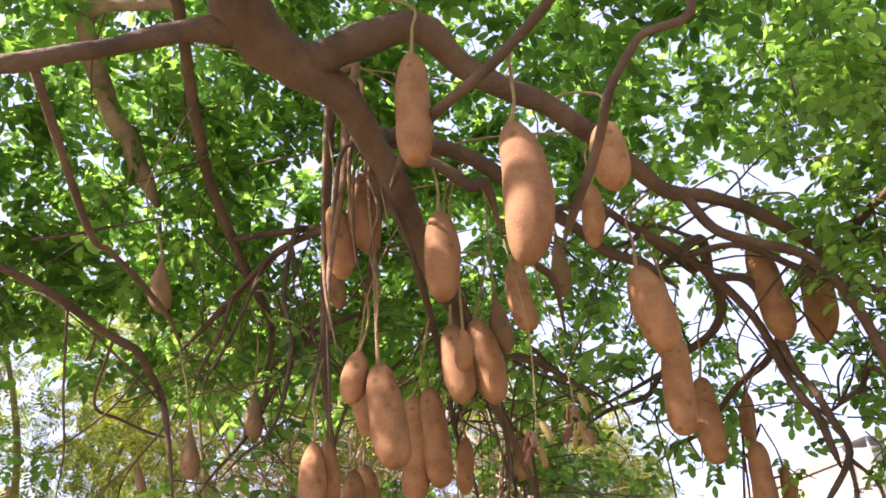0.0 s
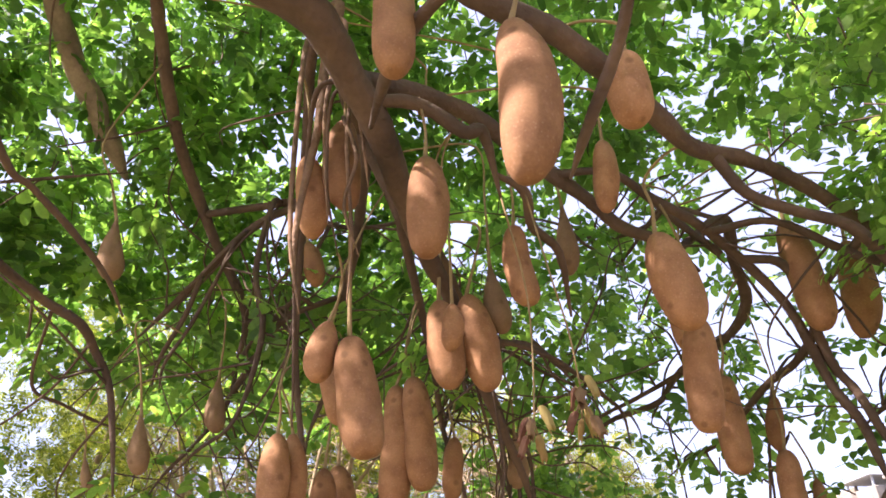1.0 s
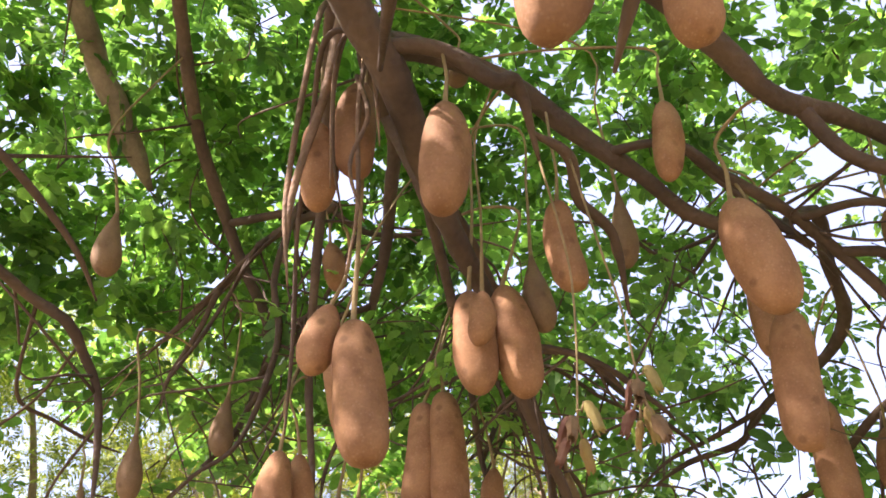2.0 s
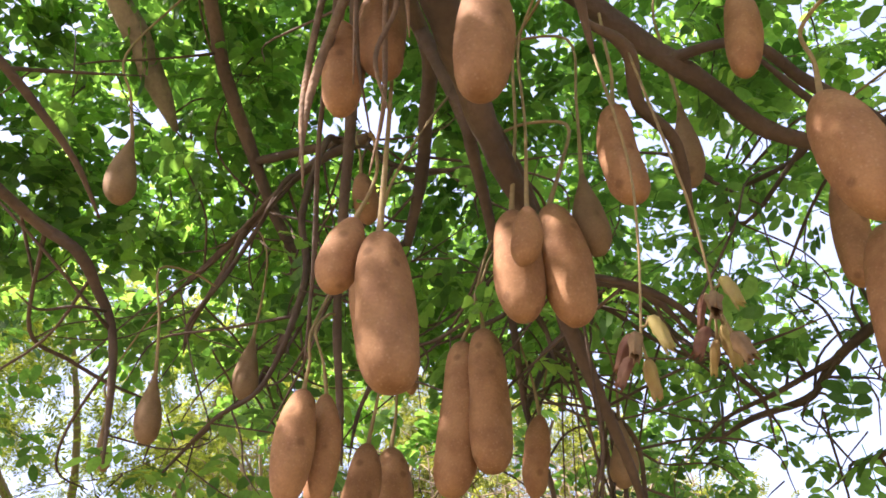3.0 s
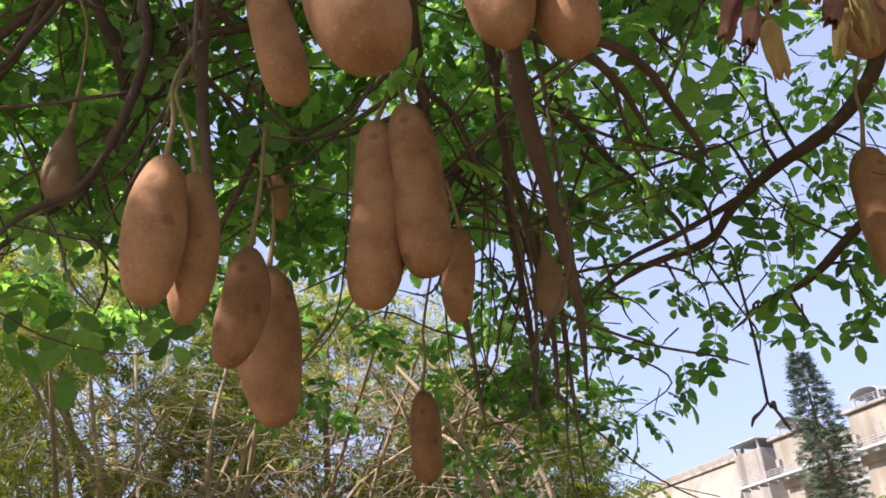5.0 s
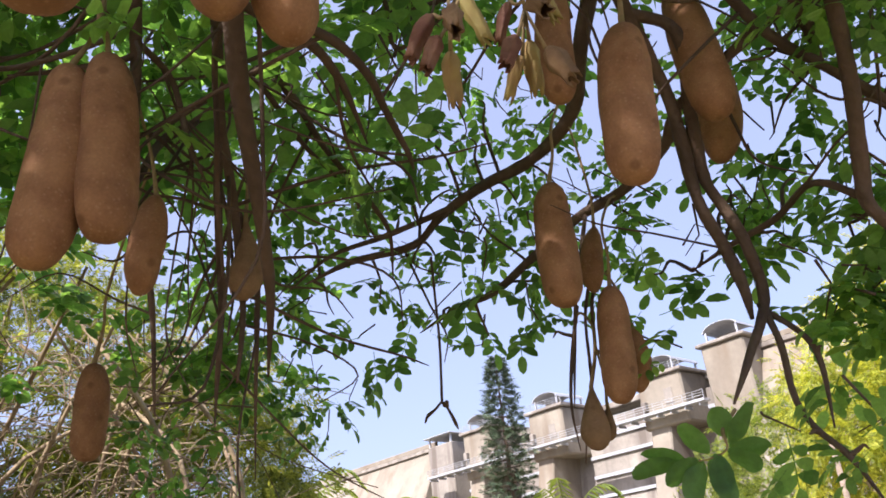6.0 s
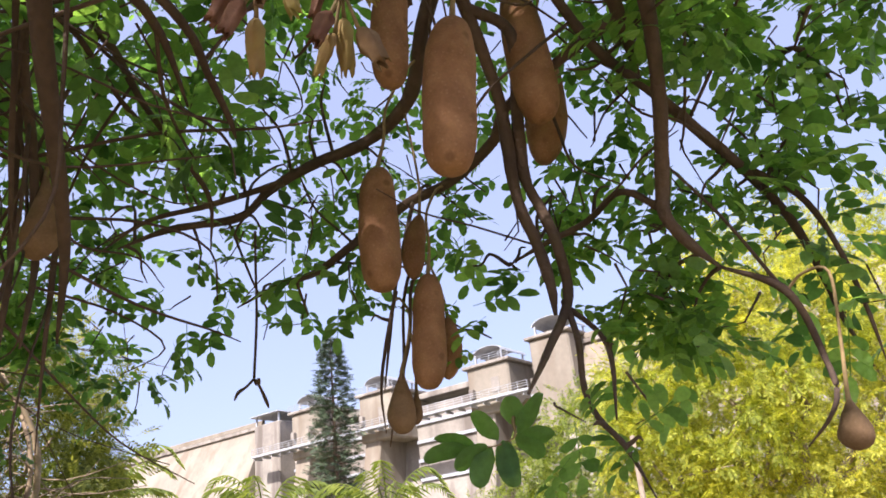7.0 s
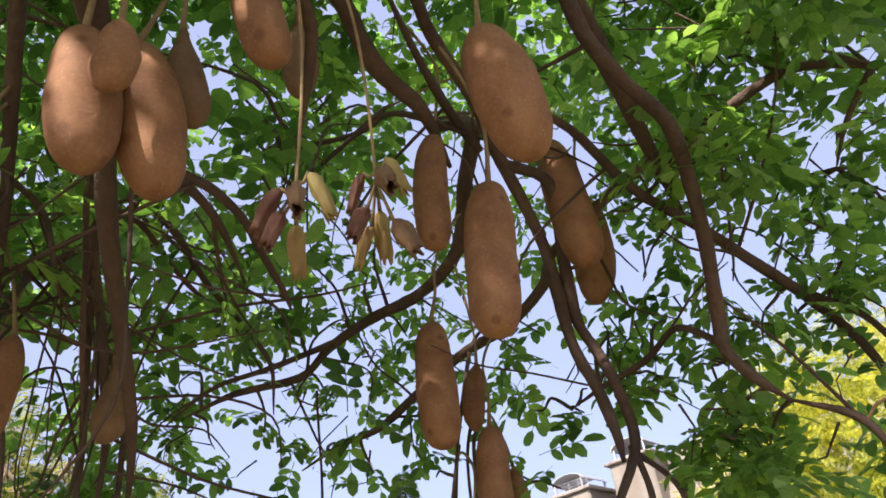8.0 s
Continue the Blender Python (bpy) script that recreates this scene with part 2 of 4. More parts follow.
def limb(name, pts, root=True):
    """A limb as a part of the tree; it grows out of the nearest older limb, or out of the crown's hub."""
    mat = PALE_BARK if name in ("pale_branch",) else CORD_BARK if name == "hanging_cord" else BARK
    start = np.array(pts[0][:3])
    if root and LIMB_ROWS:
        every = np.array([q for rows in LIMB_ROWS for q in rows])
        gap = np.linalg.norm(every[:, :3] - start, axis=1)
        ahead = np.array(pts[1][:3]) - start
        ahead /= np.linalg.norm(ahead)
        turn = 1 - ((start - every[:, :3]) @ ahead) / np.maximum(gap, 0.03)
        k = int(np.argmin(gap + 0.28 * turn * (gap > 0.05) + 9 * (gap > 0.75)))
        if gap[k] < 0.75:
            if gap[k] > 0.05:
                pts = [(*every[k][:3], min(pts[0][3] * 1.1, every[k][3]))] + list(pts)
        else:
            mid = (start + HUB) / 2 + np.array((0, 0, 0.12))
            pts = [(*HUB, pts[0][3] * 1.5), (*mid, pts[0][3] * 1.25)] + list(pts)
    if name != "trunk":
        pts = list(pts[:-1]) + [(*pts[-1][:3], pts[-1][3] * 0.4)]
        if pts[0][3] < 0.06:
            pts = [(*q[:3], q[3] * 0.85) for q in pts]
    rows = spline(pts)
    LIMB_ROWS.append(rows)
    LIMB_NAMES.append(name)
    v, f = tube(rows, 12 if pts[0][3] > 0.02 else 8, 0.16)
    ob = mesh_object(name, v, f, mat, tree)
    ob.matrix_parent_inverse = Matrix.Translation(tree_shift)
    return ob


limb("trunk", [(-2.8, -1.6, -0.1, 0.42), (-2.7, -1.5, 0.6, 0.33), (-2.45, -1.2, 1.8, 0.29), (-2.0, -0.5, 3.4, 0.25), (-1.4, 0.3, 4.6, 0.21), (*HUB, 0.19)], root=False)
limb("main_limb", [(-0.78, 1.72, 3.80, 0.115), (-0.77, 1.94, 3.68, 0.108), (-0.64, 2.13, 3.62, 0.086), (-0.51, 2.28, 3.57, 0.070), (-0.44, 2.49, 3.48, 0.058), (-0.37, 2.68, 3.39, 0.057), (-0.34, 2.93, 3.30, 0.047), (-0.28, 3.17, 3.17, 0.039), (-0.21, 3.39, 3.07, 0.032), (-0.12, 3.71, 2.80, 0.024), (0.02, 4.11, 2.49, 0.016), (0.06, 4.35, 2.27, 0.009)])
limb("left_limb", [(-0.77, 1.96, 3.67, 0.070), (-0.95, 1.83, 3.57, 0.040), (-1.13, 1.72, 3.43, 0.030), (-1.23, 1.61, 3.31, 0.027), (-1.34, 1.53, 3.22, 0.027), (-1.50, 1.37, 3.06, 0.026)])
limb("right_limb", [(-0.47, 2.76, 3.74, 0.057), (-0.33, 2.85, 3.76, 0.051), (-0.21, 2.92, 3.76, 0.048), (-0.03, 3.06, 3.74, 0.047), (0.16, 3.21, 3.63, 0.043), (0.37, 3.32, 3.49, 0.037), (0.54, 3.45, 3.38, 0.033), (0.72, 3.52, 3.32, 0.029), (0.88, 3.65, 3.23, 0.023)])
limb("upper_right_limb", [(-0.22, 2.07, 3.69, 0.061), (-0.06, 2.20, 3.60, 0.050), (0.06, 2.27, 3.54, 0.045), (0.25, 2.37, 3.49, 0.042), (0.39, 2.48, 3.43, 0.039), (0.58, 2.69, 3.38, 0.038), (0.75, 2.87, 3.33, 0.033), (0.98, 3.02, 3.36, 0.030), (1.24, 3.19, 3.32, 0.029), (1.40, 3.29, 3.24, 0.027), (1.69, 3.47, 3.09, 0.023)])
limb("bowed_branch", [(-1.54, 2.92, 4.77, 0.038), (-1.61, 3.21, 4.68, 0.040), (-1.64, 3.45, 4.49, 0.041), (-1.67, 3.69, 4.35, 0.039), (-1.65, 3.97, 4.17, 0.039), (-1.59, 4.20, 3.94, 0.036), (-1.51, 4.39, 3.73, 0.032), (-1.52, 4.54, 3.59, 0.025), (-1.61, 4.63, 3.34, 0.018)])
limb("pale_branch", [(-2.13, 2.96, 5.03, 0.060), (-2.23, 3.45, 4.80, 0.074), (-2.20, 3.66, 4.67, 0.078), (-2.17, 3.86, 4.53, 0.070), (-2.18, 4.10, 4.45, 0.047)])
limb("side_branch", [(-2.52, 1.88, 3.57, 0.024), (-2.17, 2.36, 3.28, 0.022), (-1.90, 2.74, 3.15, 0.021), (-1.89, 2.93, 3.15, 0.023), (-1.85, 3.17, 3.12, 0.024), (-1.76, 3.29, 3.07, 0.024), (-1.75, 3.42, 3.00, 0.021), (-1.72, 3.51, 2.90, 0.019), (-1.69, 3.56, 2.70, 0.016), (-1.65, 3.58, 2.42, 0.013)])
limb("cross_twig", [(-1.95, 2.64, 3.35, 0.008), (-1.84, 2.73, 3.41, 0.008), (-1.72, 2.90, 3.54, 0.008), (-1.55, 3.09, 3.68, 0.008)], root=False)
limb("forked_branch", [(-0.99, 3.89, 4.00, 0.024), (-1.18, 3.92, 3.95, 0.027), (-1.36, 3.96, 3.87, 0.026), (-1.57, 4.04, 3.72, 0.023), (-1.77, 4.09, 3.55, 0.019), (-1.96, 4.09, 3.35, 0.012)])
limb("forked_branch", [(-1.60, 4.04, 3.69, 0.019), (-1.68, 4.07, 3.47, 0.016), (-1.81, 4.12, 3.26, 0.013), (-1.85, 4.16, 3.12, 0.009)])
limb("forked_branch", [(-1.00, 3.90, 3.97, 0.019), (-0.89, 4.00, 3.91, 0.016), (-0.72, 4.10, 3.93, 0.015), (-0.49, 4.17, 3.99, 0.012), (-0.13, 4.27, 4.08, 0.008)])
limb("hanging_branch", [(-0.65, 2.78, 4.11, 0.031), (-0.71, 2.89, 4.02, 0.029), (-0.80, 3.18, 3.89, 0.026), (-0.88, 3.44, 3.61, 0.025), (-0.93, 3.59, 3.31, 0.022), (-0.96, 3.72, 2.98, 0.019), (-0.93, 3.77, 2.65, 0.016), (-0.91, 3.79, 2.45, 0.014)])
limb("hanging_branch", [(-0.59, 2.99, 3.92, 0.035), (-0.58, 3.40, 3.91, 0.039), (-0.64, 3.62, 3.81, 0.036), (-0.71, 3.84, 3.68, 0.032), (-0.81, 4.02, 3.48, 0.025), (-0.90, 4.16, 3.31, 0.018)])
limb("low_branch", [(-1.08, 3.93, 3.33, 0.018), (-1.25, 4.06, 3.23, 0.018), (-1.37, 4.10, 3.07, 0.016), (-1.46, 4.14, 2.93, 0.014), (-1.53, 4.05, 2.77, 0.011), (-1.67, 4.04, 2.62, 0.009), (-1.72, 3.95, 2.45, 0.007)])
limb("low_branch", [(-1.04, 3.89, 3.40, 0.017), (-1.39, 4.21, 3.29, 0.015), (-1.47, 4.28, 3.10, 0.013), (-1.55, 4.32, 2.97, 0.010)])
limb("dark_branch", [(-0.07, 3.52, 2.93, 0.012), (-0.01, 3.57, 2.94, 0.014), (0.10, 3.58, 2.90, 0.015), (0.20, 3.65, 2.87, 0.015), (0.28, 3.76, 2.85, 0.013), (0.38, 3.88, 2.81, 0.011), (0.42, 3.94, 2.79, 0.009)])
limb("drooping_branch", [(-0.43, 3.39, 3.54, 0.030), (-0.42, 3.47, 3.48, 0.029), (-0.41, 3.63, 3.40, 0.027), (-0.39, 3.85, 3.24, 0.024), (-0.37, 4.03, 3.08, 0.019), (-0.36, 4.14, 2.90, 0.016), (-0.35, 4.27, 2.77, 0.014), (-0.28, 4.38, 2.52, 0.012), (-0.25, 4.38, 2.16, 0.009)])
limb("drooping_branch", [(-0.30, 3.29, 3.38, 0.020), (-0.26, 3.47, 3.36, 0.020), (-0.20, 3.70, 3.26, 0.020), (-0.16, 3.92, 3.15, 0.020), (-0.12, 4.14, 3.01, 0.019), (-0.06, 4.29, 2.84, 0.018), (-0.03, 4.36, 2.68, 0.015), (-0.01, 4.39, 2.48, 0.013), (-0.03, 4.35, 2.25, 0.011)])
limb("drooping_branch", [(0.05, 4.52, 2.74, 0.014), (0.06, 4.56, 2.51, 0.011), (0.06, 4.58, 2.28, 0.007), (0.07, 4.64, 2.02, 0.005)])
limb("drooping_branch", [(-0.10, 4.36, 2.99, 0.019), (-0.08, 4.47, 2.78, 0.016), (-0.06, 4.52, 2.54, 0.013), (-0.07, 4.50, 2.30, 0.009), (-0.07, 4.53, 2.16, 0.005)])
limb("arched_branch", [(-0.28, 4.47, 3.12, 0.018), (-0.18, 4.42, 3.18, 0.019), (-0.07, 4.30, 3.23, 0.020), (0.01, 4.19, 3.27, 0.021), (0.13, 4.26, 3.23, 0.016), (0.26, 4.37, 3.12, 0.014), (0.43, 4.50, 3.03, 0.013), (0.57, 4.62, 2.94, 0.011), (0.60, 4.69, 2.77, 0.008)])
limb("outer_branch", [(1.07, 3.74, 3.54, 0.034), (1.14, 3.96, 3.43, 0.035), (1.23, 4.22, 3.32, 0.035), (1.19, 4.49, 3.27, 0.032), (1.06, 4.71, 3.25, 0.028), (0.94, 4.92, 3.20, 0.024), (0.86, 5.11, 3.13, 0.022), (0.62, 5.31, 3.12, 0.018), (0.42, 5.40, 3.03, 0.012)])
limb("outer_branch", [(1.36, 3.77, 3.08, 0.022), (1.40, 3.95, 3.02, 0.024), (1.36, 4.17, 2.96, 0.025), (1.28, 4.38, 2.94, 0.023), (1.19, 4.60, 2.87, 0.021), (1.07, 4.77, 2.77, 0.018), (0.95, 4.90, 2.74, 0.013), (0.81, 4.99, 2.66, 0.008)])
limb("hanging_limb", [(0.48, 3.16, 3.47, 0.020), (0.66, 3.31, 3.42, 0.024), (0.85, 3.43, 3.35, 0.025), (1.02, 3.57, 3.26, 0.026), (1.17, 3.66, 3.11, 0.025), (1.25, 3.71, 2.97, 0.025), (1.34, 3.80, 2.72, 0.025), (1.42, 3.82, 2.55, 0.024), (1.43, 3.80, 2.41, 0.022), (1.45, 3.82, 2.31, 0.018)])
limb("hanging_limb", [(0.97, 3.59, 3.27, 0.019), (0.86, 3.56, 3.38, 0.021), (0.70, 3.46, 3.49, 0.018), (0.54, 3.33, 3.59, 0.016)])
limb("hanging_limb", [(1.21, 3.57, 3.18, 0.024), (1.30, 3.69, 2.97, 0.025), (1.36, 3.77, 2.79, 0.025), (1.42, 3.78, 2.68, 0.023), (1.45, 3.76, 2.54, 0.023), (1.50, 3.80, 2.37, 0.021), (1.33, 3.75, 2.17, 0.015), (1.16, 3.68, 2.01, 0.012)])
limb("hanging_limb", [(1.49, 3.81, 2.36, 0.015), (1.46, 3.75, 2.21, 0.013), (1.41, 3.71, 2.04, 0.012), (1.41, 3.67, 1.94, 0.011), (1.42, 3.60, 1.85, 0.010), (1.39, 3.50, 1.70, 0.007)])
limb("hanging_limb", [(1.50, 3.81, 2.34, 0.012), (1.54, 3.73, 2.23, 0.011), (1.54, 3.70, 2.13, 0.010), (1.48, 3.67, 1.94, 0.008)])
limb("elbow_limb", [(0.93, 2.99, 3.19, 0.026), (1.12, 3.06, 3.13, 0.026), (1.30, 3.11, 3.08, 0.027), (1.45, 3.22, 2.98, 0.026), (1.56, 3.33, 2.82, 0.026), (1.64, 3.44, 2.65, 0.027), (1.66, 3.47, 2.55, 0.025), (1.73, 3.45, 2.45, 0.019), (1.79, 3.41, 2.37, 0.017)])
limb("elbow_limb", [(1.90, 3.31, 2.29, 0.016), (1.95, 3.28, 2.20, 0.014), (1.98, 3.27, 2.06, 0.012), (1.96, 3.25, 1.95, 0.010), (1.90, 3.26, 1.87, 0.008), (1.87, 3.33, 1.80, 0.006)])
limb("long_branch", [(1.16, 3.40, 3.30, 0.019), (1.46, 3.45, 3.13, 0.021), (1.70, 3.44, 3.02, 0.023), (1.93, 3.43, 2.89, 0.026), (2.13, 3.42, 2.77, 0.024), (2.31, 3.42, 2.63, 0.021), (2.39, 3.41, 2.43, 0.016), (2.44, 3.41, 2.27, 0.012), (2.49, 3.38, 2.08, 0.009)])
limb("long_branch", [(2.12, 3.41, 2.79, 0.016), (2.23, 3.32, 2.66, 0.014), (2.31, 3.29, 2.48, 0.012), (2.29, 3.25, 2.24, 0.009), (2.33, 3.26, 2.06, 0.007)])
limb("long_branch", [(1.67, 3.48, 2.58, 0.018), (1.64, 3.61, 2.70, 0.014), (1.65, 3.79, 2.67, 0.014), (1.62, 3.98, 2.66, 0.012), (1.59, 4.17, 2.64, 0.009)])
limb("high_branch", [(1.66, 3.39, 3.29, 0.028), (1.69, 3.32, 3.32, 0.028), (1.75, 3.18, 3.35, 0.024), (1.92, 3.01, 3.43, 0.022), (2.14, 2.87, 3.39, 0.019), (2.35, 2.82, 3.29, 0.017)])
limb("high_branch", [(2.14, 2.87, 3.38, 0.016), (2.15, 3.03, 3.28, 0.012), (2.17, 3.15, 3.16, 0.009)])
limb("high_branch", [(0.92, 4.02, 3.81, 0.016), (0.84, 4.19, 3.83, 0.015), (0.71, 4.36, 3.87, 0.013), (0.56, 4.60, 3.98, 0.010)])
limb("high_branch", [(0.31, 4.01, 3.78, 0.009), (0.46, 4.08, 3.67, 0.010), (0.65, 4.12, 3.54, 0.010)])
limb("low_twig", [(-0.01, 4.07, 3.11, 0.011), (0.18, 4.31, 3.07, 0.010), (0.40, 4.52, 3.03, 0.009), (0.51, 4.66, 2.92, 0.007)])
limb("far_twig", [(0.96, 4.84, 3.20, 0.017), (0.72, 5.07, 3.15, 0.015), (0.48, 5.16, 3.07, 0.011), (0.29, 5.17, 2.89, 0.009)])
limb("far_twig", [(0.90, 4.08, 3.88, 0.016), (0.63, 4.46, 3.71, 0.012), (0.53, 4.36, 3.87, 0.013), (0.34, 4.29, 4.00, 0.011)])
limb("left_hanging", [(-2.09, 3.54, 2.93, 0.009), (-2.05, 3.74, 2.90, 0.010), (-1.94, 3.87, 2.85, 0.009), (-1.90, 4.03, 2.86, 0.009)])
limb("left_hanging", [(-1.40, 2.17, 3.06, 0.016), (-1.40, 2.33, 3.05, 0.015), (-1.37, 2.53, 3.01, 0.014), (-1.34, 2.73, 2.94, 0.012), (-1.35, 2.89, 2.87, 0.010)])
limb("mid_branch", [(-0.23, 2.60, 3.45, 0.028), (-0.08, 2.67, 3.36, 0.030), (-0.01, 2.72, 3.38, 0.026), (0.03, 2.88, 3.21, 0.017)])
limb("mid_branch", [(0.12, 2.92, 3.25, 0.024), (0.14, 3.07, 3.19, 0.022), (0.24, 3.21, 3.14, 0.020), (0.27, 3.42, 2.96, 0.016)])
limb("mid_branch", [(0.56, 1.52, 3.21, 0.015), (0.44, 1.60, 3.05, 0.015), (0.36, 1.69, 2.97, 0.015), (0.32, 1.84, 2.89, 0.017), (0.24, 2.00, 2.78, 0.017), (0.20, 2.14, 2.74, 0.011)])
limb("slant_branch", [(0.35, 1.49, 3.31, 0.018), (0.28, 1.56, 3.27, 0.020), (0.18, 1.68, 3.24, 0.021), (0.02, 1.80, 3.18, 0.022), (-0.17, 2.03, 3.22, 0.024), (-0.28, 2.24, 3.25, 0.026), (-0.38, 2.51, 3.29, 0.024)])
limb("vine", [(-0.59, 2.59, 3.56, 0.012), (-0.67, 2.76, 3.34, 0.010), (-0.74, 2.92, 3.08, 0.009), (-0.77, 3.06, 2.80, 0.009), (-0.78, 3.12, 2.49, 0.009)])
limb("dangling_twig", [(1.22, 4.34, 2.72, 0.010), (1.19, 4.37, 2.57, 0.008), (1.18, 4.42, 2.39, 0.008), (1.16, 4.45, 2.20, 0.006)])
limb("dangling_twig", [(1.26, 4.32, 2.70, 0.009), (1.23, 4.38, 2.53, 0.007), (1.24, 4.43, 2.31, 0.007), (1.24, 4.47, 2.15, 0.005)])
limb("dangling_twig", [(1.29, 4.33, 2.66, 0.009), (1.24, 4.34, 2.56, 0.008), (1.24, 4.38, 2.38, 0.008), (1.20, 4.43, 2.18, 0.007), (1.16, 4.44, 2.00, 0.005)])
limb("dangling_twig", [(1.18, 4.35, 2.55, 0.009), (1.14, 4.39, 2.34, 0.008), (1.11, 4.39, 2.18, 0.006), (1.13, 4.41, 2.04, 0.005)])
limb("low_branch", [(-0.45, 3.95, 3.10, 0.010), (-0.58, 3.98, 3.03, 0.009), (-0.70, 3.99, 2.98, 0.009), (-0.83, 3.96, 2.97, 0.009)])
limb("low_branch", [(-0.37, 4.18, 2.93, 0.010), (-0.29, 4.26, 3.00, 0.009), (-0.11, 4.52, 2.95, 0.010)])
limb("low_branch", [(-0.06, 3.60, 2.95, 0.015), (0.07, 3.70, 2.98, 0.016), (0.18, 3.82, 2.96, 0.014), (0.29, 3.97, 2.88, 0.010)])
limb("strand", [(-0.18, 3.74, 2.97, 0.010), (-0.15, 3.95, 2.84, 0.010), (-0.12, 4.14, 2.70, 0.009), (-0.08, 4.24, 2.45, 0.008)])
limb("vine", [(-0.53, 2.56, 3.47, 0.009), (-0.58, 2.73, 3.23, 0.007), (-0.57, 2.87, 3.03, 0.006)])
limb("drooping_twig", [(-1.37, 3.90, 3.80, 0.016), (-1.47, 3.92, 3.57, 0.014), (-1.57, 3.90, 3.31, 0.012), (-1.66, 3.88, 3.12, 0.010), (-1.68, 3.90, 3.00, 0.007)])
limb("drooping_twig", [(-1.17, 3.85, 3.97, 0.020), (-1.23, 3.85, 3.58, 0.019), (-1.18, 3.87, 3.29, 0.018), (-1.21, 3.85, 2.98, 0.015), (-1.29, 3.85, 2.77, 0.012), (-1.42, 3.82, 2.66, 0.010), (-1.56, 3.85, 2.54, 0.007)])
limb("drooping_twig", [(-1.18, 4.20, 3.50, 0.014), (-1.29, 4.20, 3.32, 0.012), (-1.37, 4.22, 3.17, 0.010), (-1.46, 4.20, 3.00, 0.007)])
limb("drooping_twig", [(-0.27, 4.10, 3.11, 0.011), (-0.21, 4.10, 2.89, 0.010), (-0.15, 4.12, 2.76, 0.007)])
limb("drooping_twig", [(-0.17, 4.10, 3.05, 0.011), (-0.27, 4.10, 2.95, 0.009), (-0.36, 4.08, 2.82, 0.007)])
limb("drooping_twig", [(-0.92, 4.20, 3.09, 0.013), (-1.02, 4.20, 2.81, 0.011), (-1.05, 4.22, 2.60, 0.007)])
limb("drooping_twig", [(-0.42, 4.00, 3.07, 0.011), (-0.57, 4.02, 3.02, 0.009), (-0.68, 4.00, 2.97, 0.007)])
# ropes of old fruit stalks hanging beside the main limb
limb("hanging_cord", [(-0.55, 2.72, 4.14, 0.026), (-0.60, 2.72, 3.83, 0.024), (-0.62, 2.72, 3.49, 0.019), (-0.68, 2.72, 3.09, 0.013), (-0.68, 2.72, 2.81, 0.009)])
limb("hanging_cord", [(-0.52, 2.70, 3.97, 0.014), (-0.58, 2.70, 3.65, 0.012), (-0.59, 2.71, 3.40, 0.009), (-0.57, 2.72, 3.06, 0.006)])
limb("hanging_cord", [(-0.50, 2.74, 3.78, 0.012), (-0.51, 2.73, 3.39, 0.010), (-0.49, 2.74, 3.00, 0.008), (-0.50, 2.72, 2.75, 0.006)])
limb("hanging_cord", [(-0.49, 2.72, 3.69, 0.012), (-0.45, 2.70, 3.44, 0.010), (-0.43, 2.72, 3.20, 0.007)])
limb("hanging_cord", [(-0.70, 2.76, 3.93, 0.014), (-0.71, 2.74, 3.44, 0.012), (-0.70, 2.72, 3.02, 0.010), (-0.65, 2.70, 2.72, 0.007)])
limb("hanging_cord", [(-0.53, 2.74, 3.55, 0.010), (-0.47, 2.71, 3.33, 0.009), (-0.51, 2.70, 3.12, 0.008), (-0.46, 2.72, 2.92, 0.006)])

# ---- its leaves ----
rng = np.random.default_rng(7)
LEAF_NEAR = leaf_shape(3, 0.20, 0.10, 0.054)
EYE_MID = np.array((-0.1, 1.4, 1.6))
CLEAR = [np.array(p) for p in ((0, 0, 1.6), (0, 0.7, 1.6), (0.05, 1.4, 1.6), (-0.3, 2.05, 1.6))]  # open space along the path


def sprig(out, twigs, c, size, count, lean):
    """A rosette of leaves round a twig's tip, and the twig."""
    c = np.array(c, float)
    if min(np.linalg.norm(c - p) for p in CLEAR) < 2.2:
        return
    for _ in range(count):
        way = rng.normal(0, 1, 3) * (1, 1, 0.55) + np.array(lean)
        out.append((c + rng.normal(0, 0.07, 3), way, size * rng.uniform(0.75, 1.25)))
    back = rng.normal(0, 0.5, 3) + np.array((0, 0, 0.7))
    back *= rng.uniform(0.12, 0.28) / np.linalg.norm(back)
    twigs.append((c, c + back * 0.5 + rng.normal(0, 0.04, 3), c + back))


def from_eye(az, el, d):
    az, el = radians(az), radians(el)
    return EYE_MID + d * np.array((math.sin(az) * math.cos(el), math.cos(az) * math.cos(el), math.sin(el)))


def dome(out, twigs, count, az, el, dist, size=1.0, leaves=6):
    """Sprigs spread over a stretch of the crown's shell, bunched by a noise field."""
    made = 0
    while made < count:
        a, s, d = rng.uniform(*az), rng.uniform(math.sin(radians(el[0])), math.sin(radians(el[1]))), rng.uniform(*dist)
        p = from_eye(a, math.degrees(math.asin(s)), d)
        if noise.noise(Vector(p) * 0.8) + rng.uniform(-0.55, 0.55) < -0.12:
            continue
        sprig(out, twigs, p, size, leaves, (0, 0, -0.35))
        made += 1


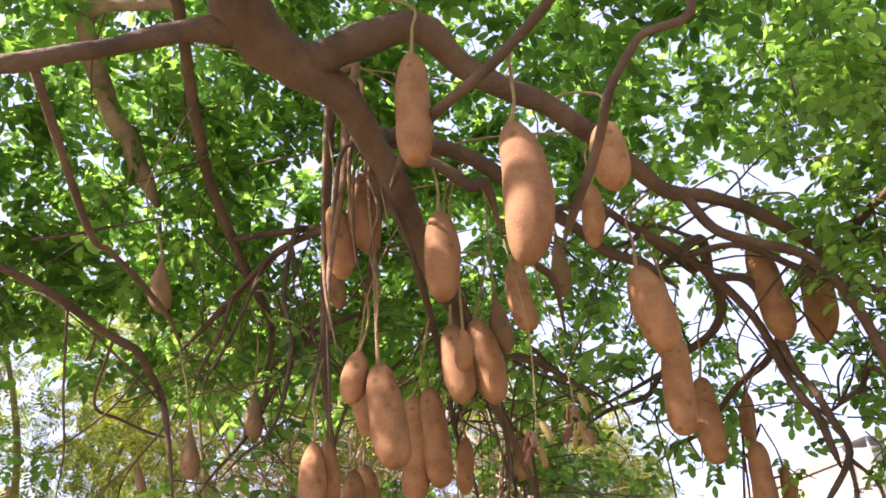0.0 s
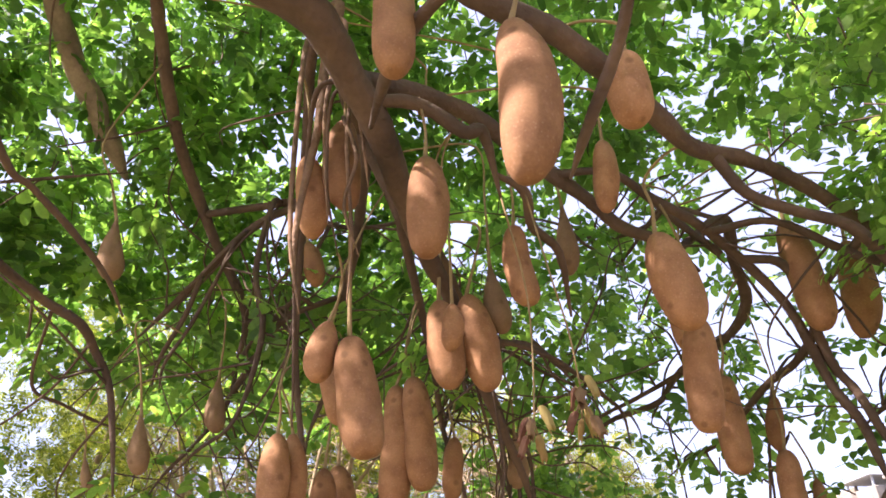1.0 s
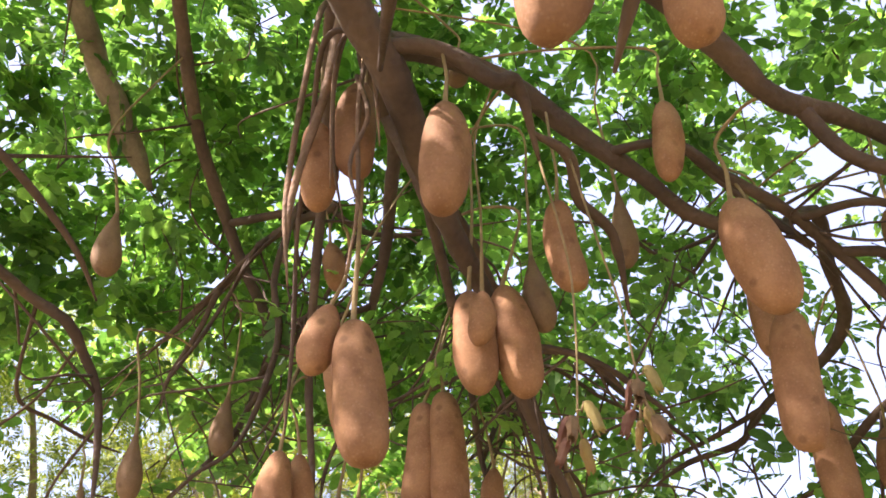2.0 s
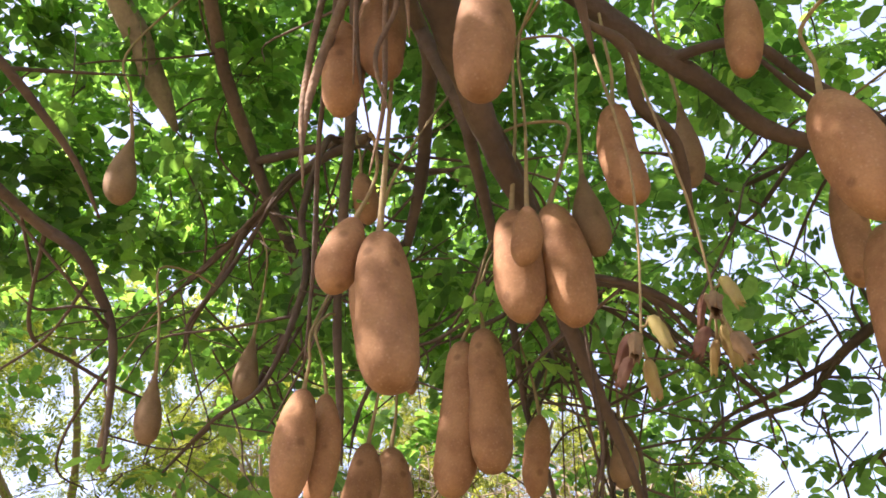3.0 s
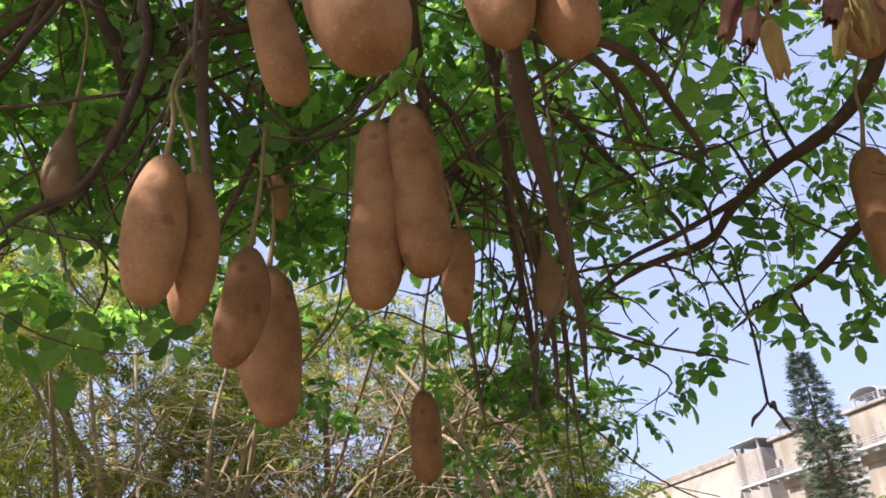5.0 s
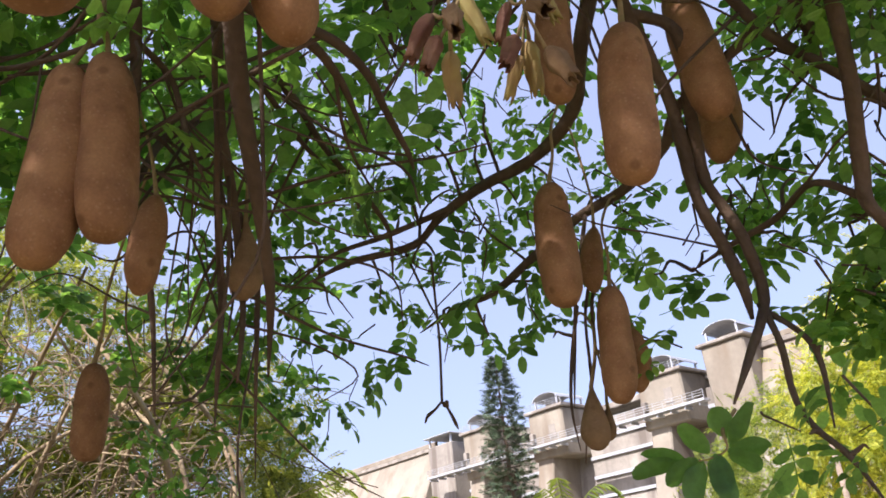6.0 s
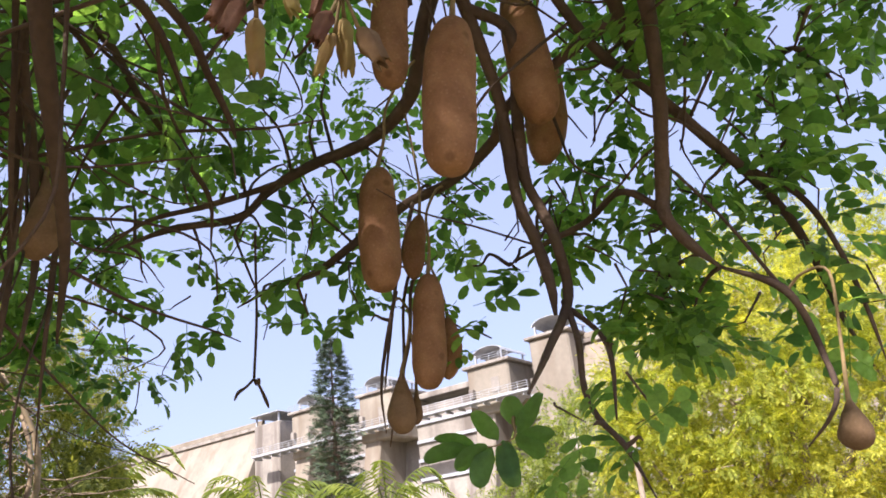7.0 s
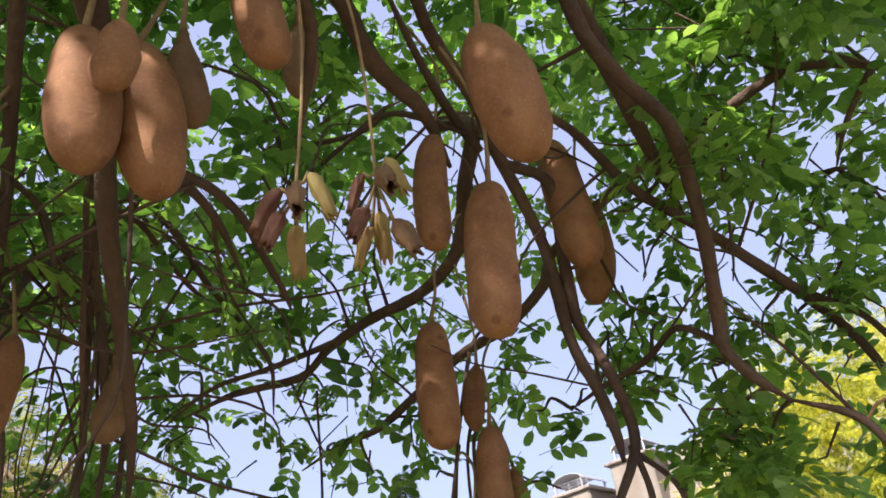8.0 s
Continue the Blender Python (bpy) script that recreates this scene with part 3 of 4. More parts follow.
def cluster(out, twigs, at, radius, count, size=1.0, share=0.3):
    gap = np.linalg.norm(LIMB_POINTS - np.array(at), axis=1)
    k = int(np.argmin(gap))
    if gap[k] < 0.95:
        a, b = LIMB_POINTS[k], np.array(at)
        sag = gap[k] * np.array((0, 0, 0.12))
        links.append((a, a * 0.6 + b * 0.4 + sag + rng.normal(0, 0.05, 3) * gap[k], a * 0.25 + b * 0.75 + sag + rng.normal(0, 0.06, 3) * gap[k], b))
    for _ in range(max(1, round(count * share))):
        v = rng.normal(0, 0.6, 3) * radius * np.array((1, 1, 0.9))
        sprig(out, twigs, np.array(at) + v, size, 4, (0, 0, -0.35))


leaves, twigs, links, outer, outer_twigs = [], [], [], [], []
LIMB_POINTS = np.array([q[:3] for rows in LIMB_ROWS for q in rows])
dome(leaves, twigs, 900, (-82, 3), (25, 75), (4.3, 7.0))
dome(leaves, twigs, 22, (-80, 0), (10, 25), (5.0, 7.5))
dome(outer, outer_twigs, 150, (-86, 4), (20, 44), (7.6, 9.6), 1.6)
dome(outer, outer_twigs, 80, (-86, 0), (44, 66), (8.0, 10.0), 1.6)
dome(leaves, twigs, 190, (6, 85), (42, 75), (3.6, 6.2))
dome(leaves, twigs, 105, (40, 68), (29, 50), (2.7, 4.4), 0.75, 5)

dome(leaves, twigs, 45, (6, 85), (38, 52), (5.4, 7.4))
# unseen sprigs overhead and behind the path, added to break up the sun
dome(leaves, twigs, 170, (-180, 180), (64, 90), (3.4, 5.0))
dome(leaves, twigs, 90, (85, 280), (40, 64), (4.0, 6.0))
# over the open sky
for x, y, z, r, n in ((1.05, 4.78, 3.54, 0.32, 7), (1.29, 4.84, 3.25, 0.30, 8), (1.23, 5.07, 3.14, 0.28, 5), (0.98, 5.10, 2.78, 0.15, 3), (1.08, 4.89, 2.62, 0.12, 3), (1.05, 5.18, 3.07, 0.20, 3), (1.06, 4.67, 3.68, 0.30, 6), (1.39, 4.65, 3.26, 0.20, 4), (0.76, 5.34, 2.95, 0.22, 5), (0.58, 5.51, 2.93, 0.22, 5), (0.66, 4.84, 3.31, 0.25, 4), (0.85, 4.82, 3.60, 0.25, 5), (0.79, 5.07, 3.26, 0.20, 3), (1.17, 4.53, 2.49, 0.06, 1), (1.44, 4.15, 2.33, 0.08, 2), (1.65, 4.32, 3.04, 0.25, 6), (1.58, 4.41, 2.73, 0.25, 6)):
    cluster(leaves, twigs, (x, y, z), r, n, 0.7, 0.36)
# on the hanging limbs
for x, y, z, r, n in ((1.69, 4.17, 2.73, 0.20, 4), (1.78, 4.08, 2.98, 0.25, 5), (1.69, 4.22, 2.65, 0.20, 4), (1.83, 3.91, 2.66, 0.25, 6), (1.82, 3.80, 2.85, 0.22, 4), (1.74, 3.77, 3.01, 0.25, 5), (1.64, 3.67, 3.25, 0.30, 7), (1.58, 3.41, 3.20, 0.30, 7), (1.90, 3.31, 3.24, 0.35, 9), (2.23, 3.33, 3.13, 0.35, 9), (2.30, 3.14, 3.16, 0.35, 9), (2.51, 3.21, 2.94, 0.30, 6), (2.11, 3.49, 2.71, 0.30, 9), (2.27, 3.34, 2.81, 0.30, 6), (1.78, 3.65, 2.33, 0.11, 30), (1.85, 3.61, 2.24, 0.10, 16), (1.54, 3.68, 2.18, 0.12, 3), (1.36, 3.65, 1.92, 0.04, 1), (1.45, 3.56, 1.86, 0.05, 1)):
    cluster(leaves, twigs, (x, y, z), r, n, 0.7, 0.36)
# round the right side
for x, y, z, r, n in ((2.13, 3.47, 3.89, 0.35, 7), (2.36, 3.03, 3.87, 0.35, 8), (2.38, 3.20, 3.39, 0.35, 9), (2.33, 3.42, 3.32, 0.30, 6), (1.96, 3.54, 2.66, 0.25, 8), (2.15, 3.41, 2.70, 0.30, 8), (2.33, 3.33, 2.94, 0.30, 6), (1.98, 4.00, 3.21, 0.30, 6), (1.58, 5.54, 3.48, 0.30, 8), (1.26, 5.42, 3.53, 0.30, 7), (1.28, 4.62, 4.53, 0.35, 8), (0.91, 4.82, 4.52, 0.35, 7), (0.67, 5.16, 4.54, 0.35, 8), (1.08, 4.59, 4.65, 0.30, 6), (1.88, 4.13, 2.95, 0.25, 6), (1.80, 4.58, 3.05, 0.25, 5), (1.82, 3.97, 4.12, 0.35, 6)):
    cluster(leaves, twigs, (x, y, z), r, n, 0.7, 0.36)
# towards the sky's edge
for x, y, z, r, n in ((0.98, 6.85, 4.79, 0.59, 24), (0.53, 6.96, 4.90, 0.59, 24), (0.73, 7.16, 4.48, 0.52, 18), (0.55, 6.11, 6.06, 0.65, 24), (-0.39, 6.19, 5.98, 0.65, 28), (1.39, 7.08, 4.43, 0.39, 10), (1.03, 7.19, 3.81, 0.20, 4), (1.80, 6.13, 5.39, 0.39, 10), (1.11, 6.59, 5.36, 0.52, 16), (0.34, 6.77, 5.59, 0.65, 24), (1.93, 5.55, 5.99, 0.52, 12), (1.55, 5.81, 5.87, 0.52, 16), (1.01, 5.52, 6.57, 0.52, 16), (0.23, 5.70, 6.77, 0.65, 20)):
    cluster(leaves, twigs, (x, y, z), r, n, 0.9, 0.22)
# high on the right
for x, y, z, r, n in ((1.14, 4.53, 5.69, 0.50, 4), (1.69, 4.72, 5.28, 0.50, 5), (2.23, 4.40, 5.36, 0.50, 5), (2.58, 4.65, 4.81, 0.50, 4), (2.00, 5.02, 4.69, 0.50, 4), (2.37, 5.35, 4.27, 0.40, 3), (1.75, 5.52, 4.41, 0.40, 3), (2.60, 4.32, 5.21, 0.50, 4), (1.44, 5.19, 5.11, 0.50, 4), (0.74, 4.91, 5.66, 0.50, 4)):
    cluster(leaves, twigs, (x, y, z), r, n, 0.9, 1.7)
# high, left of the open sky
for x, y, z, r, n in ((-0.31, 5.79, 4.27, 0.40, 4), (-0.11, 6.01, 3.93, 0.40, 5), (0.20, 5.74, 4.30, 0.40, 5), (0.40, 6.01, 3.85, 0.35, 4), (0.63, 5.92, 4.29, 0.35, 4), (0.37, 6.41, 3.50, 0.35, 5), (-0.06, 6.40, 3.62, 0.40, 5), (0.57, 6.17, 3.45, 0.30, 3), (0.18, 6.76, 3.23, 0.35, 5), (-0.17, 6.79, 3.22, 0.40, 5), (0.45, 7.01, 3.00, 0.30, 4), (0.76, 7.19, 2.90, 0.25, 4), (-0.00, 7.10, 2.84, 0.40, 6), (-0.15, 7.17, 2.53, 0.40, 5)):
    cluster(leaves, twigs, (x, y, z), r, n, 0.85, 1)
# beside the sky
for x, y, z, r, n in ((0.71, 5.62, 4.36, 0.40, 12), (0.71, 6.08, 4.07, 0.40, 12), (0.64, 6.30, 3.71, 0.40, 11), (0.71, 6.44, 3.36, 0.35, 9), (0.74, 6.77, 3.03, 0.30, 8), (0.83, 6.81, 2.81, 0.20, 5), (0.43, 6.76, 3.26, 0.40, 12), (0.28, 6.87, 3.00, 0.40, 12), (0.02, 6.97, 3.42, 0.45, 12)):
    cluster(leaves, twigs, (x, y, z), r, n, 0.85, 0.25)
# sprigs along the thin ends of the limbs
for name, rows in zip(LIMB_NAMES, LIMB_ROWS):
    for q in rows[2:]:
        if name in LEAFY and q[3] < 0.017 and rng.random() < 0.09:
            sprig(leaves, twigs, np.array(q[:3]) + rng.normal(0, 0.10, 3) + (0, 0, 0.05), 0.95, 4, (0, 0, -0.3))
# bare branchlets off the limbs
bv, bf = [], []
for a, b, c, d in links:
    tube(spline([(*a, 0.009), (*b, 0.007), (*c, 0.005), (*d, 0.003)], 4), 5, 0.1, bv, bf)
for name, rows in zip(LIMB_NAMES[1:], LIMB_ROWS[1:]):
    if name in ("hanging_cord", "vine", "main_limb", "slant_branch", "mid_branch"):
        continue
    for q in rows[4::3]:
        if rng.random() < (0.66 if q[0] < 0.3 else 0.27) and q[3] < 0.05:
            a = np.array(q[:3])
            if np.linalg.norm((a - EYE_MID)[:2]) < 1.4:
                continue
            way = rng.normal(0, 1, 3) + (0, 0.2, -0.35)
            way *= rng.uniform(0.3, 0.9) / np.linalg.norm(way)
            if np.linalg.norm((a + way - EYE_MID)[:2]) < 2.3 or (a[0] > 0.2 and a[2] + way[2] < 2.7):
                continue
            k = 0.5 * min(q[3], 0.014)
            bow = rng.normal(0, 0.09, 3) * np.linalg.norm(way)
            tube(spline([(*a, k), (*(a + way * 0.4 + bow), k * 0.85), (*(a + way * 0.75 + bow * 1.1 + rng.normal(0, 0.03, 3)), k * 0.7), (*(a + way + rng.normal(0, 0.03, 3)), k * 0.35)], 4), 5, 0, bv, bf)
            if rng.random() < 0.45 and np.linalg.norm(a - EYE_MID) > 3.4:
                sprig(leaves, twigs, a + way, 0.85, 3, (0, 0, -0.3))
tagged(mesh_object("branchlet_mass", bv, bf, BARK, tree), kind="stuff").matrix_parent_inverse = Matrix.Translation(tree_shift)
# the leaves nearest to the path are parts of their own, on one mesh
leaves.sort(key=lambda w: float(np.linalg.norm(w[0] - EYE_MID)))
leaf_mesh = bpy.data.meshes.new("leaf")
leaf_mesh.from_pydata([tuple(v) for v in LEAF_NEAR[0]], [], LEAF_NEAR[1])
leaf_mesh.materials.append(LEAF)
for place, way, size in leaves[:280]:
    y = Vector(way).normalized()
    x = y.cross(Vector(rng.normal(0, 0.45, 3)) + Vector((0, 0, 1))).normalized()
    z = x.cross(y)
    one = new("leaf", leaf_mesh)
    one.parent = tree
    one.matrix_parent_inverse = Matrix.Translation(tree_shift)
    one.matrix_basis = Matrix.Translation(place) @ Matrix((x, y, z)).transposed().to_4x4() @ Matrix.Scale(size, 4)
leaves = leaves[280:]
foliage("crown", LEAF_NEAR, leaves, LEAF, tree, "glossy green feathered leaves", rng).matrix_parent_inverse = Matrix.Translation(tree_shift)
foliage("crown", LEAF_NEAR, outer, LEAF, tree, "sunlit outer leaves of the crown", rng).matrix_parent_inverse = Matrix.Translation(tree_shift)
tv, tf = [], []
for a, b, c in twigs + outer_twigs:
    tube([(*a, 0.002), (*b, 0.0035), (*c, 0.005)], 4, 0, tv, tf)
tagged(mesh_object("twig_mass", tv, tf, BARK, tree), kind="stuff").matrix_parent_inverse = Matrix.Translation(tree_shift)

# ---- the fruits ----
PROFILES = {
    "long": [(0, .0), (.012, .30), (.05, .56), (.12, .76), (.25, .91), (.42, .97), (.62, 1.0), (.78, .98), (.88, .88), (.95, .66), (.985, .40), (1, 0)],
    "plump": [(0, .0), (.012, .24), (.05, .46), (.13, .71), (.27, .91), (.45, 1.0), (.62, 1.0), (.77, .93), (.88, .76), (.95, .52), (.985, .30), (1, 0)],
    "pear": [(0, .0), (.01, .14), (.06, .22), (.16, .36), (.30, .60), (.48, .86), (.64, 1.0), (.78, .97), (.89, .78), (.96, .50), (.99, .25), (1, 0)],
    "short": [(0, .0), (.012, .20), (.06, .42), (.16, .68), (.32, .92), (.5, 1.0), (.68, .98), (.82, .84), (.92, .58), (.98, .28), (1, 0)],
}
LABELS = {
    "long": "long tan sausage fruit with scurfy skin hanging on a cord",
    "plump": "plump tan sausage fruit with scurfy skin on a cord",
    "pear": "small pear-shaped brownish sausage fruit hanging on a cord",
    "short": "short rounded tan sausage fruit hanging on a cord",
}
ALL_LIMBS = np.array([q for rows in LIMB_ROWS for q in rows])


def fruit(kind, top, bottom, radius, hook):
    top, bottom, hook = Vector(top), Vector(bottom), Vector(hook)
    ob = thing("sausage_fruit", top, LABELS[kind], "fruit", "fruits of the tree")
    axis = bottom - top
    long = axis.length
    axis.normalize()
    u = axis.cross(Vector((0.2, 1, 0.1))).normalized()
    v = axis.cross(u)
    prof = spline([(s, r, 0, 0) for s, r in PROFILES[kind]], 3)
    sides, verts, faces = 28, [], []
    seed = Vector((random.uniform(0, 90), random.uniform(0, 90), 0))
    bend = random.uniform(-0.05, 0.05) * long
    for s, r, _, _ in prof:
        r = max(r, 0)
        for k in range(sides):
            a = 2 * math.pi * k / sides
            d = u * math.cos(a) + v * math.sin(a)
            lump = 1 + 0.10 * noise.noise(seed + Vector((d.x, d.y, s * 2.5)) * 1.4) + 0.02 * noise.noise(seed + (d + axis * s * 6) * 5)
            c = axis * (s * long) + u * bend * math.sin(math.pi * s)
            verts.append(tuple(c + d * radius * r * lump))
    for i in range(len(prof) - 1):
        for k in range(sides):
            p, q = i * sides + k, i * sides + (k + 1) % sides
            faces.append((p, q, q + sides, p + sides))
    mesh_object("pod", verts, faces, FRUIT_GREEN if kind in ("pear",) else FRUIT, ob)
    # the cord: from the pod's neck past the hook to the nearest limb above it
    gap = ALL_LIMBS[:, :3] - np.array(hook)
    score = np.linalg.norm(gap * (1, 1, 0.45), axis=1) + np.where(gap[:, 2] < -0.02, 9, 0)
    end = Vector(ALL_LIMBS[int(np.argmin(score))][:3])
    rel, up = hook - top, end - top
    r0 = 0.004 + 0.035 * radius
    pts = [(0, 0, -0.012 * 1, r0 * 1.7), (rel.x * 0.04, rel.y * 0.04, rel.z * 0.06, r0 * 1.3), (rel.x * 0.5 + 0.008, rel.y * 0.5, rel.z * 0.5, r0 * 0.9), (*rel, r0 * 0.9), (*(rel * 0.45 + up * 0.55 + Vector((0, 0, 0.03))), r0 * 0.85), (*up, r0 * 0.9)]
    cv, cf = tube(spline(pts, 5), 8, 0.1)
    mesh_object("cord", cv, cf, STALK, ob, "thin woody fruit stalk")
    return ob


fruit("long", (-0.53, 2.91, 2.72), (-0.47, 2.92, 2.30), 0.072, (-0.56, 2.90, 3.86))
fruit("short", (-0.61, 2.94, 2.80), (-0.65, 2.92, 2.57), 0.054, (-0.57, 2.95, 2.97))
fruit("long", (-0.71, 3.26, 2.84), (-0.64, 3.28, 2.54), 0.047, (-0.64, 3.28, 3.20))
fruit("plump", (-0.25, 3.25, 3.00), (-0.22, 3.25, 2.63), 0.071, (-0.23, 3.25, 3.69))
fruit("plump", (-0.14, 3.28, 3.03), (-0.08, 3.28, 2.62), 0.072, (-0.07, 3.29, 3.35))
fruit("short", (-0.19, 3.13, 2.92), (-0.21, 3.13, 2.73), 0.042, (-0.20, 3.13, 3.56))
fruit("pear", (-0.04, 3.33, 3.18), (-0.01, 3.33, 2.87), 0.052, (-0.05, 3.33, 3.80))
fruit("plump", (-0.21, 2.60, 3.21), (-0.22, 2.60, 2.82), 0.069, (-0.22, 2.60, 3.44))
fruit("long", (-0.21, 2.00, 3.48), (-0.22, 2.00, 3.02), 0.059, (-0.21, 2.00, 3.72))
fruit("plump", (0.09, 1.90, 3.06), (0.08, 1.90, 2.57), 0.072, (0.11, 1.90, 3.22))
fruit("plump", (0.46, 2.38, 3.37), (0.45, 2.39, 3.08), 0.069, (0.46, 2.39, 3.51))
fruit("plump", (-0.54, 2.82, 3.60), (-0.53, 2.83, 3.19), 0.071, (-0.56, 2.82, 3.87))
fruit("plump", (-0.69, 2.84, 3.46), (-0.66, 2.86, 3.10), 0.061, (-0.70, 2.84, 3.76))
fruit("plump", (0.57, 2.98, 3.05), (0.63, 2.97, 2.66), 0.080, (0.57, 2.97, 3.28))
fruit("long", (0.72, 3.26, 2.83), (0.68, 3.29, 2.40), 0.066, (0.73, 3.25, 3.07))
fruit("long", (1.28, 3.60, 3.41), (1.30, 3.58, 2.87), 0.074, (1.29, 3.60, 3.85))
fruit("plump", (1.63, 3.85, 3.42), (1.59, 3.89, 2.94), 0.079, (1.64, 3.84, 3.81))
fruit("long", (0.99, 4.10, 2.90), (0.98, 4.11, 2.44), 0.069, (1.03, 4.08, 3.14))
fruit("short", (1.25, 4.25, 2.83), (1.21, 4.27, 2.57), 0.043, (1.25, 4.24, 3.03))
fruit("long", (1.20, 4.16, 2.55), (1.17, 4.18, 2.14), 0.059, (1.21, 4.15, 2.78))
fruit("short", (1.33, 4.25, 2.43), (1.31, 4.26, 2.20), 0.039, (1.30, 4.27, 2.61))
fruit("pear", (1.15, 4.31, 2.23), (1.14, 4.32, 2.02), 0.049, (1.19, 4.29, 2.44))
fruit("pear", (1.23, 4.35, 2.18), (1.22, 4.36, 2.06), 0.025, (1.23, 4.35, 2.37))
fruit("long", (0.78, 3.57, 3.27), (0.74, 3.59, 2.84), 0.054, (0.82, 3.54, 3.56))
fruit("plump", (-0.96, 3.53, 2.61), (-0.97, 3.52, 2.25), 0.063, (-0.96, 3.52, 2.80))
fruit("plump", (-0.93, 3.64, 2.64), (-0.93, 3.65, 2.26), 0.050, (-0.99, 3.62, 2.87))
fruit("plump", (-0.84, 3.84, 2.54), (-0.88, 3.82, 2.22), 0.059, (-0.82, 3.85, 2.90))
fruit("plump", (-0.85, 4.13, 2.63), (-0.82, 4.13, 2.16), 0.085, (-0.85, 4.13, 2.89))
fruit("long", (-0.51, 3.79, 2.87), (-0.54, 3.79, 2.33), 0.070, (-0.46, 3.79, 3.04))
fruit("long", (-0.43, 3.75, 2.89), (-0.40, 3.76, 2.39), 0.070, (-0.46, 3.75, 3.01))
fruit("plump", (-0.29, 4.12, 2.72), (-0.32, 4.13, 2.42), 0.048, (-0.35, 4.13, 3.00))
fruit("pear", (-0.01, 4.35, 2.78), (-0.02, 4.35, 2.51), 0.052, (-0.02, 4.35, 3.05))
fruit("long", (-0.43, 4.79, 2.44), (-0.43, 4.79, 2.12), 0.054, (-0.41, 4.79, 2.70))
fruit("short", (-0.92, 4.48, 3.20), (-0.89, 4.49, 3.00), 0.034, (-0.94, 4.48, 3.48))
fruit("pear", (-1.41, 3.96, 3.06), (-1.40, 3.96, 2.78), 0.050, (-1.41, 3.95, 3.43))
fruit("pear", (-1.68, 3.77, 2.83), (-1.66, 3.79, 2.56), 0.047, (-1.75, 3.72, 3.27))
fruit("pear", (-1.68, 3.27, 3.56), (-1.66, 3.28, 3.26), 0.056, (-1.77, 3.19, 3.95))
fruit("short", (-0.92, 3.69, 3.61), (-0.87, 3.71, 3.37), 0.052, (-0.96, 3.68, 3.82))
fruit("plump", (0.45, 3.00, 3.51), (0.42, 3.01, 3.18), 0.049, (0.44, 3.00, 3.78))
fruit("pear", (0.30, 3.44, 3.51), (0.29, 3.44, 3.16), 0.049, (0.22, 3.44, 4.40))
fruit("pear", (1.93, 3.21, 1.91), (1.93, 3.22, 1.77), 0.047, (1.94, 3.16, 2.28))
fruit("long", (0.07, 3.09, 3.21), (0.10, 3.08, 2.86), 0.054, (0.07, 3.09, 3.48))
fruit("pear", (-2.14, 4.15, 2.79), (-2.10, 4.18, 2.61), 0.027, (-2.17, 4.13, 3.00))
fruit("pear", (-0.24, 3.03, 3.90), (-0.25, 3.02, 3.76), 0.041, (-0.25, 3.03, 4.06))


# ---- hanging flowers and flower cords ----
def flower(at, hook, cups):
    """Yellow-green withered cups on a long cord."""
    at, hook = Vector(at), Vector(hook)
    ob = thing("withered_flower", at, "withered yellow-green cup flowers with reddish lining on a cord", "flower", "withered flowers")
    rel = hook - at
    gap = np.linalg.norm((ALL_LIMBS[:, :3] - np.array(hook)) * (2, 2, 1), axis=1) + np.where(ALL_LIMBS[:, 2] < hook.z, 9, 0)
    up = Vector(ALL_LIMBS[int(np.argmin(gap))][:3]) - at
    v, f = tube(spline([(0, 0, 0, 0.003), (rel.x * .5 + .01, rel.y * .5, rel.z * .5, 0.003), (*rel, 0.0035), (*up, 0.004)], 6), 6, 0.1)
    mesh_object("cord", v, f, STALK, ob)
    for i in range(cups):
        a = 2.4 * i + random.uniform(-0.4, 0.4)
        z = 0.05 - 0.027 * i * random.uniform(0.8, 1.2)
        tip = Vector((0.022 * math.cos(a), 0.022 * math.sin(a), z))
        way = Vector((math.cos(a), math.sin(a), random.uniform(-1.8, -0.5))).normalized()
        u = way.cross(Vector((0.1, 0.2, 1))).normalized()
        w = way.cross(u)
        mat, label = ((CALYX, "yellow-green cup"), (COROLLA, "wrinkled dark red corolla"), (WITHERED, "limp brown folded petal"))[i % 3]
        long, wide = random.uniform(0.045, 0.07), random.uniform(0.012, 0.019)
        limp = random.uniform(0.3, 0.8)
        verts, faces, n = [], [], 18
        for s, r in ((0, .25), (.10, .6), (.28, .92), (.5, 1.0), (.72, .85), (.88, .8), (1.0, .72)):
            for k in range(n):
                b = 2 * math.pi * k / n
                fold = 1 + (0.05 + 0.14 * s) * math.cos(5 * b + i) + 0.55 * noise.noise(Vector((2.2 * math.cos(b), 2.2 * math.sin(b), 3 * s + 7 * i)))
                c = tip + way * long * s * (1 + (0.14 * math.cos(5 * b + i) if s == 1.0 else 0)) + Vector((0, 0, -limp * long * s * s))
                verts.append(tuple(c + (u * math.cos(b) * (1 - 0.45 * limp) + w * math.sin(b)) * wide * r * fold))
        for r in range(6):
            for k in range(n):
                faces.append((r * n + k, r * n + (k + 1) % n, (r + 1) * n + (k + 1) % n, (r + 1) * n + k))
        cup = mesh_object("cup", verts, faces, mat, ob, label)
        sol = cup.modifiers.new("thick", "SOLIDIFY")
        sol.thickness = 0.002
        sv, sf = tube([(0, 0, max(z, 0) * 0.6, 0.003), (*(tip * 0.6), 0.003), (*tip, 0.004)], 5)
        mesh_object("stem", sv, sf, STALK, ob)


flower((0.22, 2.92, 2.46), (0.17, 2.86, 2.85), 7)
flower((0.06, 2.88, 2.36), (0.08, 2.88, 2.85), 5)


